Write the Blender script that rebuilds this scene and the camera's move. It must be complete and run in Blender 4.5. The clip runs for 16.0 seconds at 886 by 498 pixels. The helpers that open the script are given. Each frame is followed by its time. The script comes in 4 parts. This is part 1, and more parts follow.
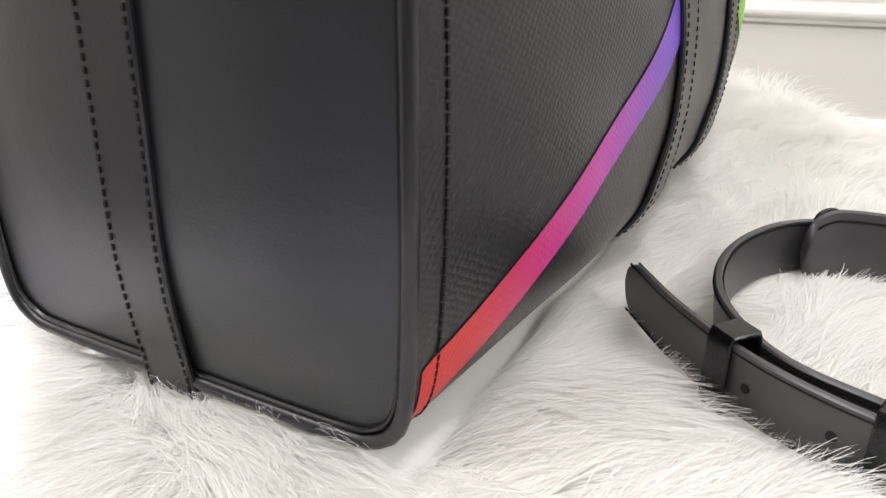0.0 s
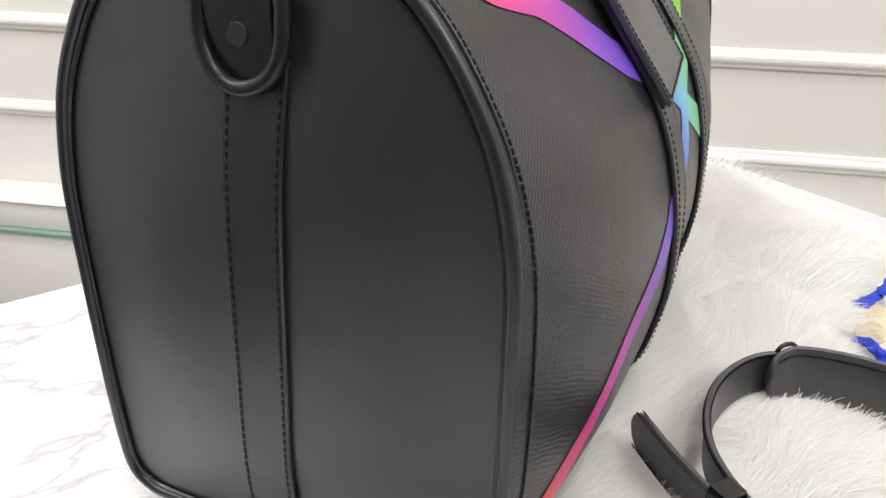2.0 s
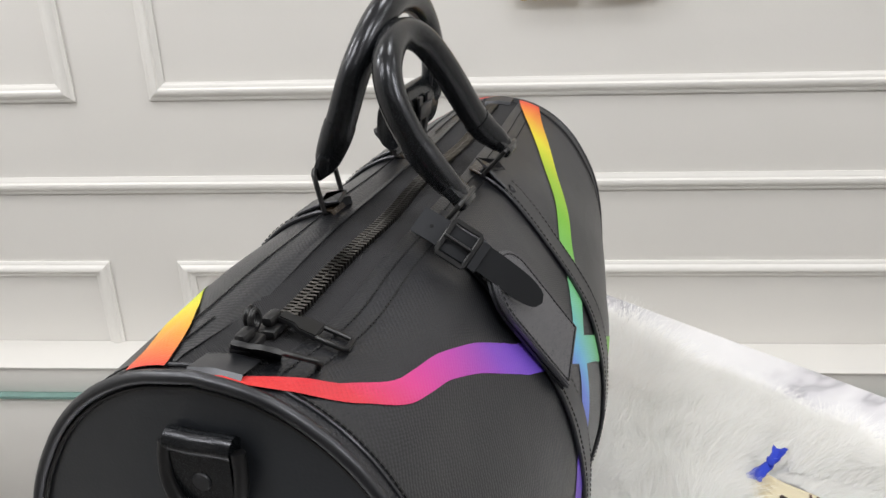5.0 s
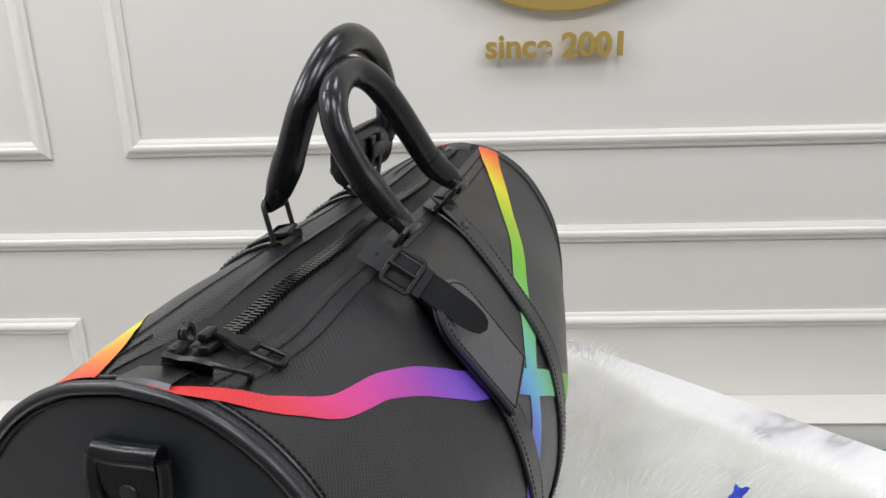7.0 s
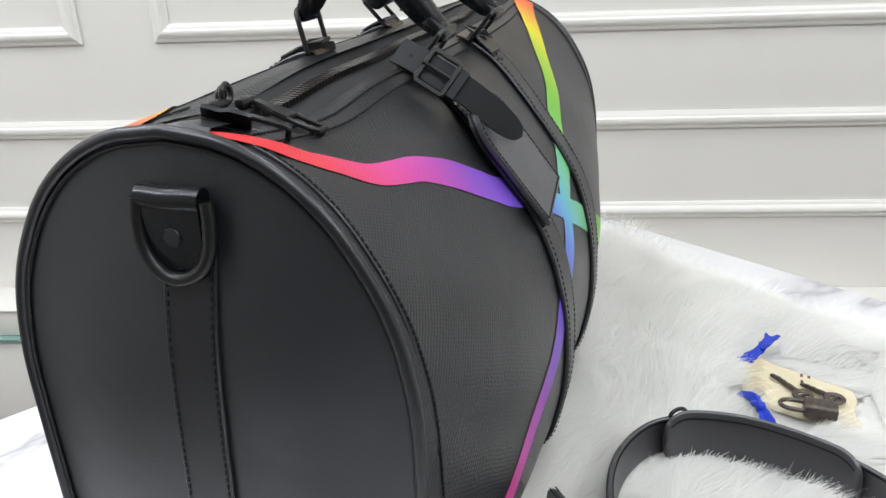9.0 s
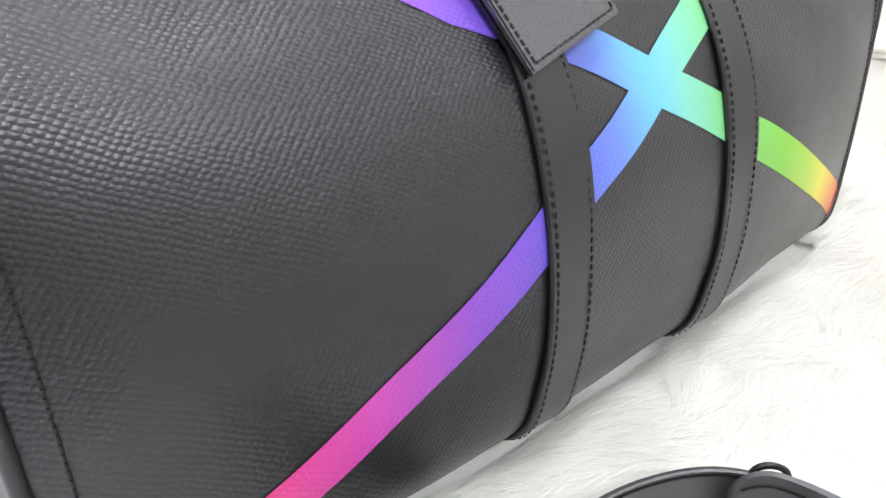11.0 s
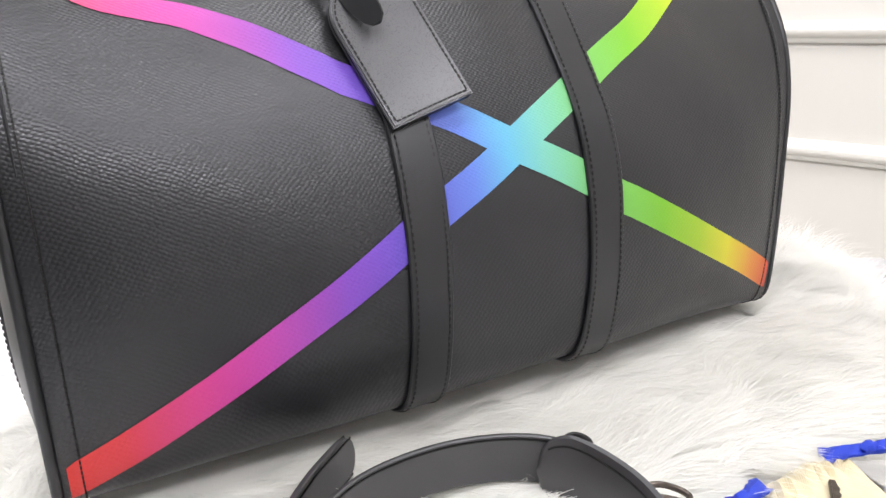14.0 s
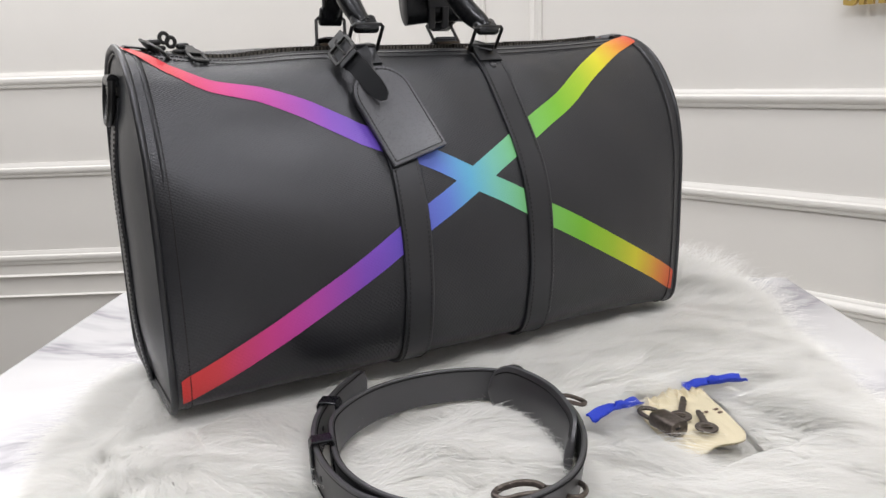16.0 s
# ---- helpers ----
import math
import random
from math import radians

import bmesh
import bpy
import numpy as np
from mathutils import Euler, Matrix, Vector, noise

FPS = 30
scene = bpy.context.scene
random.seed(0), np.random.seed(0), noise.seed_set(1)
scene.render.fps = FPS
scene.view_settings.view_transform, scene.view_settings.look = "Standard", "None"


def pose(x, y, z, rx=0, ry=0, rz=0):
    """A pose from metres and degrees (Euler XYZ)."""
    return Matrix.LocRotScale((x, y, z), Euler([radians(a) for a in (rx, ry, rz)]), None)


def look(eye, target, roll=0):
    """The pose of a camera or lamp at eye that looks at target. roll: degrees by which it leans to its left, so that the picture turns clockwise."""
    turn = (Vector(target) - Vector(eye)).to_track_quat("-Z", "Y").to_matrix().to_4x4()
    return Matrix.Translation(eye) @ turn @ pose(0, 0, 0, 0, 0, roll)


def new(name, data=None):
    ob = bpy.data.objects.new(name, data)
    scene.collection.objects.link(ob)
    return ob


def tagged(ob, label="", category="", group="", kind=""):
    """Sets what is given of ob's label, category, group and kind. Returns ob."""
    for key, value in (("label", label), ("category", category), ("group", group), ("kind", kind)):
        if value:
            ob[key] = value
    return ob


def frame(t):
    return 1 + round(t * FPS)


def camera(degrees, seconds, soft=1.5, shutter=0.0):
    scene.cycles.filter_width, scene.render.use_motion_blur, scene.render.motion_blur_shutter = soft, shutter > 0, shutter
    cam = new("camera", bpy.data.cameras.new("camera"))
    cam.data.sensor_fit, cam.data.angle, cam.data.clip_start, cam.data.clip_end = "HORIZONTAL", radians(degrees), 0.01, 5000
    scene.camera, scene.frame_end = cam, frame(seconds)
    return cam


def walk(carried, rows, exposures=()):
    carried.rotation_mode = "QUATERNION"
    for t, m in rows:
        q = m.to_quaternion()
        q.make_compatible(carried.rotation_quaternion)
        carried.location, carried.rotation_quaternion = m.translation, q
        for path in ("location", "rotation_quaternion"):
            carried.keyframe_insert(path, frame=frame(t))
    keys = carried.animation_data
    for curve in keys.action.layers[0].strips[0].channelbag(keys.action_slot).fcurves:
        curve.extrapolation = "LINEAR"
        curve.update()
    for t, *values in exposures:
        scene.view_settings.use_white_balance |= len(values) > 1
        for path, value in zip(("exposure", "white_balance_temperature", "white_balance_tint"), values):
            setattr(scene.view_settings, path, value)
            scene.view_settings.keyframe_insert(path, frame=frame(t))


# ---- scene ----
cam = camera(60.0, 16.0)
PATH = [
    (0, (-0.439, -0.215, 0.194), (1.171, 0.637, -0.632), 0.6),
    (0.5, (-0.487, -0.196, 0.198), (1.179, 0.583, -0.588), 0.4),
    (1, (-0.501, -0.185, 0.208), (1.186, 0.583, -0.544), 0.3),
    (1.5, (-0.51, -0.184, 0.248), (1.189, 0.564, -0.498), 1.0),
    (2, (-0.487, -0.175, 0.326), (1.162, 0.528, -0.562), 1.0),
    (2.5, (-0.479, -0.17, 0.372), (1.196, 0.491, -0.497), 0.8),
    (3, (-0.463, -0.164, 0.401), (1.206, 0.477, -0.496), 0.6),
    (3.5, (-0.431, -0.142, 0.414), (1.242, 0.482, -0.488), -0.4),
    (4, (-0.431, -0.137, 0.445), (1.244, 0.467, -0.466), -0.7),
    (4.5, (-0.448, -0.155, 0.471), (1.264, 0.419, -0.389), -1.2),
    (5, (-0.483, -0.177, 0.486), (1.283, 0.372, -0.275), -1.6),
    (7.5, (-0.493, -0.207, 0.458), (1.34, 0.321, -0.142), -1.6),
    (8, (-0.498, -0.208, 0.445), (1.315, 0.338, -0.201), -1.8),
    (8.5, (-0.52, -0.21, 0.418), (1.264, 0.358, -0.285), -1.9),
    (9, (-0.519, -0.208, 0.394), (1.228, 0.376, -0.385), -2.2),
    (11.5, (-0.21, -0.378, 0.266), (0.773, 1.154, -0.563), -1.9),
    (12, (-0.189, -0.431, 0.262), (0.69, 1.218, -0.451), -2.4),
    (12.5, (-0.184, -0.451, 0.262), (0.665, 1.235, -0.399), -2.5),
    (13, (-0.197, -0.454, 0.267), (0.683, 1.213, -0.4), -2.4),
    (13.5, (-0.213, -0.474, 0.269), (0.702, 1.183, -0.378), -2.2),
    (14, (-0.241, -0.516, 0.273), (0.697, 1.146, -0.325), -1.9),
    (14.5, (-0.273, -0.565, 0.28), (0.685, 1.1, -0.276), -1.7),
    (15, (-0.291, -0.621, 0.283), (0.682, 1.049, -0.231), -1.7),
    (15.5, (-0.312, -0.675, 0.282), (0.644, 1.012, -0.207), -1.9),
    (16, (-0.343, -0.729, 0.29), (0.61, 0.969, -0.165), -1.8),
]
EXPO = [(0, 0.42, 6850, 13), (1.5, 0.38, 6850, 13), (2.5, 0.38, 6850, 13), (3.5, 0.25, 6700, 11), (5, -0.02, 6600, 11), (7.5, -0.06, 6450, 10), (8.2, 0.0, 6400, 9), (9, 0.15, 6350, 9),
        (11.5, 1.0, 6550, 11), (12.5, 1.0, 6650, 12), (13.5, 0.8, 6700, 13), (14.5, 0.46, 6650, 13), (15.2, 0.22, 6600, 13), (16, 0.0, 6600, 13)]
walk(cam, [(t, look(eye, target, roll)) for t, eye, target, roll in PATH], EXPO)
# ---------------- room, light ----------------
PHI = radians(13.5)
WN = Vector((math.cos(PHI), math.sin(PHI), 0))        # from the table towards the panelled wall
WU = Vector((math.sin(PHI), -math.cos(PHI), 0))       # along that wall, to the right
WALL_D, LEFT_U, RIGHT_U, BACK_D = 0.93, -1.3, 2.4, -2.6
FLOOR_Z, CEIL_Z = -0.80, 1.75


def wp(u, d, z):
    """A place in the room: along the wall, out towards it, up."""
    return WU * u + WN * d + Vector((0, 0, z))


world = bpy.data.worlds.new("world")
scene.world = world
world.use_nodes = True
bg = world.node_tree.nodes["Background"]
bg.inputs[0].default_value, bg.inputs[1].default_value = (0.9, 0.95, 1.0, 1), 0.15


def area_lamp(name, place, target, sx, sy, watts, colour=(0.965, 0.985, 1.0)):
    data = bpy.data.lights.new(name, "AREA")
    data.shape, data.size, data.size_y, data.energy, data.color = "RECTANGLE", sx, sy, watts, colour
    ob = new(name, data)
    ob.matrix_world = look(place, target)
    return ob


# inferred ceiling lamps, with unseen fill lamps added towards the west and east walls
LAMPS = [(-0.8, -0.8, 0.35, 0.35, 11), (0.4, -0.8, 0.35, 0.35, 9), (1.6, -0.8, 0.4, 0.4, 16), (0.4, -1.9, 0.5, 0.5, 3), (-1.55, 0.1, 0.35, 0.35, 14), (-1.6, -1.0, 0.35, 0.35, 10),
         (-0.7, 0.35, 0.35, 0.35, 5.5), (0.4, 0.35, 0.35, 0.35, 6), (1.5, 0.35, 0.3, 0.3, 4), (2.1, -0.2, 0.3, 0.3, 5)]
for u, d, sx, sy, w in LAMPS:
    area_lamp("ceiling_fill_lamp", wp(u, d, CEIL_Z - 0.03), wp(u, d + 0.001, -1), sx, sy, w)


# ---------------- materials ----------------
def mat(name, colour, rough=0.5, metal=0.0, spec=0.5):
    m = bpy.data.materials.new(name)
    m.use_nodes = True
    b = m.node_tree.nodes["Principled BSDF"]
    b.inputs["Base Color"].default_value = (*colour, 1)
    b.inputs["Roughness"].default_value = rough
    b.inputs["Metallic"].default_value = metal
    b.inputs["Specular IOR Level"].default_value = spec
    return m


def nd(m, kind, **values):
    n = m.node_tree.nodes.new(kind)
    for k, v in values.items():
        n.inputs[k.replace("_", " ")].default_value = v
    return n


def wire(m, a, b):
    m.node_tree.links.new(a, b)


def bsdf(m):
    return m.node_tree.nodes["Principled BSDF"]


def coords(m, scale=(1, 1, 1), turn=(0, 0, 0)):
    tc = nd(m, "ShaderNodeTexCoord")
    mp = nd(m, "ShaderNodeMapping", Scale=scale, Rotation=turn)
    wire(m, tc.outputs["Object"], mp.inputs["Vector"])
    return mp.outputs["Vector"]


def ramp(m, source, stops, mode="LINEAR"):
    r = nd(m, "ShaderNodeValToRGB")
    r.color_ramp.interpolation = mode
    e = r.color_ramp.elements
    while len(e) < len(stops):
        e.new(0.5)
    for el, (p, c) in zip(e, stops):
        el.position, el.color = p, (*c, 1)
    wire(m, source, r.inputs[0])
    return r.outputs[0]


def bump(m, height, strength, distance, after=None):
    b = nd(m, "ShaderNodeBump", Strength=strength, Distance=distance)
    wire(m, height, b.inputs["Height"])
    if after:
        wire(m, after, b.inputs["Normal"])
    wire(m, b.outputs["Normal"], bsdf(m).inputs["Normal"])
    return b.outputs["Normal"]


def noise_tex(m, vec, scale, detail=3.0, rough=0.5):
    n = nd(m, "ShaderNodeTexNoise", Scale=scale, Detail=detail, Roughness=rough)
    wire(m, vec, n.inputs["Vector"])
    return n.outputs["Fac"]


def pressed_grain(m, v, grain):
    """Diamond cells of pressed leather, laid out along the length and round the girth of the skin."""
    sp = nd(m, "ShaderNodeSeparateXYZ")
    wire(m, v, sp.inputs[0])
    ab, gi, cb = nd(m, "ShaderNodeMath"), nd(m, "ShaderNodeMath"), nd(m, "ShaderNodeCombineXYZ")
    ab.operation, gi.operation = "ABSOLUTE", "SUBTRACT"
    wire(m, sp.outputs["Y"], ab.inputs[0])
    wire(m, sp.outputs["Z"], gi.inputs[0])
    wire(m, ab.outputs[0], gi.inputs[1])
    wire(m, sp.outputs["X"], cb.inputs["X"])
    wire(m, gi.outputs[0], cb.inputs["Y"])
    # a slow drift keeps the cells from lining up
    drift = nd(m, "ShaderNodeTexNoise", Scale=26.0, Detail=2.0)
    wire(m, v, drift.inputs["Vector"])
    sc = nd(m, "ShaderNodeVectorMath")
    sc.operation = "MULTIPLY_ADD"
    wire(m, drift.outputs["Color"], sc.inputs[0])
    sc.inputs[1].default_value = (0.006, 0.006, 0.0)
    wire(m, cb.outputs[0], sc.inputs[2])
    rot = nd(m, "ShaderNodeMapping", Rotation=(0, 0, radians(38)))
    wire(m, sc.outputs[0], rot.inputs["Vector"])
    mp = nd(m, "ShaderNodeMapping", Scale=(grain * 0.82, grain, 1))
    wire(m, rot.outputs[0], mp.inputs["Vector"])
    vor = nd(m, "ShaderNodeTexVoronoi", Scale=1.0, Randomness=0.3)
    vor.voronoi_dimensions = "2D"
    wire(m, mp.outputs["Vector"], vor.inputs["Vector"])
    return vor.outputs["Distance"]


def leather(name, colour, rough, grain, depth, spec=0.5, strength=0.5, turn=(0.25, 0.5, 0.1), pressed=False):
    """Dyed leather: grain, soft large-scale unevenness, sheen that varies."""
    m = mat(name, colour, rough, 0, spec)
    v = coords(m, (1, 1, 1))
    big = noise_tex(m, v, 9, 3)
    if pressed:
        cells = pressed_grain(m, v, grain)
    else:
        mp = nd(m, "ShaderNodeMapping", Scale=(grain * 0.42, grain * 0.7, grain))
        wire(m, coords(m, (1, 1, 1), turn), mp.inputs["Vector"])
        vor = nd(m, "ShaderNodeTexVoronoi", Scale=1.0, Randomness=0.8)
        wire(m, mp.outputs["Vector"], vor.inputs["Vector"])
        cells = vor.outputs["Distance"]
    fine = noise_tex(m, v, grain * 2.2, 2)
    mix = nd(m, "ShaderNodeMath")
    mix.operation = "MULTIPLY_ADD"
    wire(m, cells, mix.inputs[0])
    mix.inputs[1].default_value = -1.0
    half = nd(m, "ShaderNodeMath")
    half.operation = "MULTIPLY"
    wire(m, fine, half.inputs[0])
    half.inputs[1].default_value = 0.2
    wire(m, half.outputs[0], mix.inputs[2])
    n1 = bump(m, mix.outputs[0], strength, depth)
    bump(m, big, 0.25, 0.01, n1)
    wire(m, ramp(m, big, [(0.3, tuple(c * 0.86 for c in colour)), (0.7, tuple(c * 1.16 for c in colour))]), bsdf(m).inputs["Base Color"])
    bsdf(m).inputs["Specular Tint"].default_value = (0.92, 0.93, 1.0, 1)
    mr = nd(m, "ShaderNodeMapRange")
    wire(m, fine, mr.inputs["Value"])
    mr.inputs["To Min"].default_value, mr.inputs["To Max"].default_value = rough - 0.06, rough + 0.08
    wire(m, mr.outputs[0], bsdf(m).inputs["Roughness"])
    return m


BODY = leather("grained_black_leather", (0.0064, 0.0069, 0.0084), 0.34, 430, 0.00036, 0.74, 0.8, pressed=True)
PANEL = leather("end_panel_leather", (0.0130, 0.0152, 0.0178), 0.4, 700, 0.0002, 0.85, 0.3)
TRIM = leather("smooth_black_leather", (0.0075, 0.0080, 0.0092), 0.36, 900, 0.00010, 0.75, 0.3)
STRAP_LEATHER = leather("satin_strap_leather", (0.036, 0.0352, 0.037), 0.4, 900, 0.00012, 1.0, 0.3)
BELT_LEATHER = leather("matt_belt_leather", (0.0075, 0.0085, 0.0095), 0.52, 900, 0.00010, 0.4, 0.3)
GLOSS = leather("polished_black_leather", (0.004, 0.0048, 0.0055), 0.25, 900, 0.00005, 0.5, 0.12)
EDGE = mat("painted_leather_edge", (0.006, 0.006, 0.007), 0.3)
THREAD = mat("black_thread", (0.005, 0.005, 0.006), 0.7)
BLACK_METAL = mat("matt_black_metal", (0.009, 0.009, 0.0098), 0.36, 0.15)
BRONZE = mat("worn_bronze_metal", (0.11, 0.092, 0.082), 0.42, 0.8)
wire(BRONZE, ramp(BRONZE, noise_tex(BRONZE, coords(BRONZE), 320, 3), [(0.3, (0.08, 0.066, 0.058)), (0.7, (0.135, 0.114, 0.102))]), bsdf(BRONZE).inputs["Base Color"])
# black tag leather; the grey base carries the ceiling's sheen
TAG = leather("polished_tag_leather", (0.062, 0.062, 0.068), 0.28, 800, 0.00008, 1.0, 0.2)
ZIP_METAL = mat("zip_teeth_metal", (0.13, 0.122, 0.112), 0.28, 1.0)
TAPE = mat("zip_tape", (0.010, 0.010, 0.012), 0.8)
tw_ = nd(TAPE, "ShaderNodeTexWave", Scale=260.0)
wire(TAPE, coords(TAPE, (1, 1, 1), (0, 0, 0.7)), tw_.inputs["Vector"])
bump(TAPE, tw_.outputs["Fac"], 0.5, 0.0005)
# black leather whose brown tone paints in a warm reflection
BROWN_GLINT = leather("brown_reflection_leather", (0.05, 0.036, 0.024), 0.25, 900, 0.00008, 0.5, 0.2)

RAINBOW = mat("rainbow_print", (0.5, 0.2, 0.5), 0.42)
tcr = nd(RAINBOW, "ShaderNodeAttribute")
tcr.attribute_name = "hue_run"
wire(RAINBOW, ramp(RAINBOW, tcr.outputs["Fac"], [
    (0.0, (0.59, 0.0287, 0.0246)), (0.055, (0.623, 0.0369, 0.0574)), (0.13, (0.64, 0.0492, 0.271)), (0.2, (0.508, 0.0615, 0.41)), (0.28, (0.221, 0.0656, 0.508)),
    (0.36, (0.102, 0.0656, 0.476)), (0.44, (0.107, 0.197, 0.64)), (0.495, (0.107, 0.41, 0.64)), (0.545, (0.164, 0.508, 0.426)),
    (0.61, (0.164, 0.492, 0.139)), (0.72, (0.18, 0.492, 0.0246)), (0.80, (0.344, 0.541, 0.0164)), (0.87, (0.672, 0.623, 0.0164)),
    (0.94, (0.697, 0.271, 0.0246)), (1.0, (0.615, 0.0492, 0.0246))]), bsdf(RAINBOW).inputs["Base Color"])
rinv = nd(RAINBOW, "ShaderNodeMath")
rinv.operation = "MULTIPLY"
wire(RAINBOW, pressed_grain(RAINBOW, coords(RAINBOW), 430), rinv.inputs[0])
rinv.inputs[1].default_value = -1.0
bump(RAINBOW, rinv.outputs[0], 0.6, 0.0004)

WALL = mat("painted_panel_wall", (0.74, 0.72, 0.69), 0.55)
wv = coords(WALL)
bump(WALL, noise_tex(WALL, wv, 160, 3), 0.06, 0.002)
wire(WALL, ramp(WALL, noise_tex(WALL, wv, 2.2, 4), [(0.3, (0.72, 0.70, 0.67)), (0.7, (0.76, 0.74, 0.71))]), bsdf(WALL).inputs["Base Color"])
MOULD = mat("satin_white_moulding", (0.80, 0.782, 0.75), 0.38)
bump(MOULD, noise_tex(MOULD, coords(MOULD), 90, 2), 0.05, 0.002)
CEIL = mat("ceiling_paint", (0.82, 0.81, 0.79), 0.8)
# floor toned down so that the bag mirrors less light
FLOOR = mat("dimmed_taupe_floor", (0.2, 0.19, 0.178), 0.3)
wire(FLOOR, ramp(FLOOR, noise_tex(FLOOR, coords(FLOOR), 5, 5), [(0.3, (0.18, 0.17, 0.16)), (0.7, (0.22, 0.21, 0.195))]), bsdf(FLOOR).inputs["Base Color"])
GOLD = mat("brushed_gold", (0.66, 0.47, 0.14), 0.4, 0.7)
GLASS = mat("green_edged_glass", (0.45, 0.72, 0.66), 0.08)
bsdf(GLASS).inputs["Transmission Weight"].default_value = 0.6
# dark paint for the unseen south wall, to weaken reflections on the bag
DARK = mat("reflection_dimming_paint", (0.27, 0.255, 0.24), 0.6)
wire(DARK, ramp(DARK, noise_tex(DARK, coords(DARK), 3, 4), [(0.3, (0.13, 0.122, 0.115)), (0.7, (0.16, 0.152, 0.143))]), bsdf(DARK).inputs["Base Color"])

MARBLE = mat("white_marble", (0.8, 0.8, 0.8), 0.16)
mv = coords(MARBLE, (1, 1, 1), (0, 0, 0.5))
warp = nd(MARBLE, "ShaderNodeTexNoise", Scale=2.1, Detail=5.0, Roughness=0.55, Distortion=1.1)
wire(MARBLE, mv, warp.inputs["Vector"])
sub = nd(MARBLE, "ShaderNodeMath")
sub.operation = "SUBTRACT"
wire(MARBLE, warp.outputs["Fac"], sub.inputs[0])
sub.inputs[1].default_value = 0.5
ab = nd(MARBLE, "ShaderNodeMath")
ab.operation = "ABSOLUTE"
wire(MARBLE, sub.outputs[0], ab.inputs[0])
vein = ramp(MARBLE, ab.outputs[0], [(0.0, (0.45, 0.44, 0.48)), (0.012, (0.66, 0.65, 0.69)), (0.045, (0.80, 0.795, 0.82)), (0.14, (0.86, 0.855, 0.87))])
wire(MARBLE, vein, bsdf(MARBLE).inputs["Base Color"])

FUR = mat("white_fur", (0.9, 0.89, 0.86), 0.55, 0, 0.3)
fb = bsdf(FUR)
frnd = nd(FUR, "ShaderNodeNewGeometry")
fcol = ramp(FUR, frnd.outputs["Random Per Island"], [(0.0, (0.91, 0.895, 0.86)), (0.25, (0.95, 0.944, 0.925)), (1.0, (0.974, 0.972, 0.964))])
wire(FUR, fcol, fb.inputs["Base Color"])
ftr = nd(FUR, "ShaderNodeBsdfTranslucent")
wire(FUR, fcol, ftr.inputs["Color"])
fmx = nd(FUR, "ShaderNodeMixShader", Fac=0.5)
wire(FUR, fb.outputs[0], fmx.inputs[1])
wire(FUR, ftr.outputs[0], fmx.inputs[2])
wire(FUR, fmx.outputs[0], FUR.node_tree.nodes["Material Output"].inputs["Surface"])
HIDE = mat("fur_underlayer", (0.95, 0.94, 0.92), 0.9)
hv = coords(HIDE)
bump(HIDE, noise_tex(HIDE, hv, 130, 4), 0.2, 0.006)
CANVAS = mat("cream_canvas", (0.72, 0.64, 0.46), 0.85)
cw = nd(CANVAS, "ShaderNodeTexWave", Scale=420.0)
wire(CANVAS, coords(CANVAS, (1, 1, 1), (0, 0, 0.6)), cw.inputs["Vector"])
bump(CANVAS, cw.outputs["Fac"], 0.5, 0.0006)
BLUE = mat("royal_blue_ribbon", (0.012, 0.045, 0.52), 0.6)
bw = nd(BLUE, "ShaderNodeTexWave", Scale=700.0)
wire(BLUE, coords(BLUE), bw.inputs["Vector"])
bump(BLUE, bw.outputs["Fac"], 0.4, 0.0005)
INK = mat("brown_ink", (0.12, 0.07, 0.05), 0.8)

# ---------------- mesh helpers ----------------
BASE = {}


def thing(name, place, label, category, group="", kind=""):
    e = new(name)
    e.empty_display_size = 0.02
    e.location = place
    BASE[e] = Vector(place)
    return tagged(e, label, category, group, kind)


def part(name, bm, material, parent=None, label="", flat=False, angle=40):
    """Link a bmesh, in room coordinates, as one mesh object under a thing or a part."""
    origin = BASE.get(parent, Vector((0, 0, 0)))
    bmesh.ops.recalc_face_normals(bm, faces=bm.faces)
    bm.transform(Matrix.Translation(-origin))
    me = bpy.data.meshes.new(name)
    bm.to_mesh(me)
    bm.free()
    me.materials.append(material)
    if not flat:
        me.polygons.foreach_set("use_smooth", [True] * len(me.polygons))
        me.set_sharp_from_angle(angle=radians(angle))
    ob = new(name, me)
    if parent:
        ob.parent = parent
        BASE[ob] = origin
    return tagged(ob, label)


def grid_into(bm, rows, close_u=False, close_v=False):
    """Faces between rows of places."""
    vs = [[bm.verts.new(p) for p in r] for r in rows]
    nu, nv = len(vs), len(vs[0])
    for i in range(nu if close_u else nu - 1):
        for j in range(nv if close_v else nv - 1):
            bm.faces.new((vs[i][j], vs[i][(j + 1) % nv], vs[(i + 1) % nu][(j + 1) % nv], vs[(i + 1) % nu][j]))
    return vs


def sweep(bm, path, section, up=Vector((0, 0, 1)), closed=False, scale=None):
    """Sweep a closed section [(side, up)] along a path of places."""
    path = [Vector(p) for p in path]
    n = len(path)
    rows = []
    for i, p in enumerate(path):
        a = path[(i - 1) % n] if closed else path[max(i - 1, 0)]
        b = path[(i + 1) % n] if closed else path[min(i + 1, n - 1)]
        t = (b - a).normalized()
        u = Vector(up(i) if callable(up) else up)
        side = t.cross(u)
        side = side.normalized() if side.length > 1e-6 else Vector((1, 0, 0))
        w = side.cross(t).normalized()
        k = scale(i / max(n - 1, 1)) if scale else 1
        rows.append([p + side * (s * k) + w * (h * k) for s, h in section])
    vs = grid_into(bm, rows, close_u=closed, close_v=True)
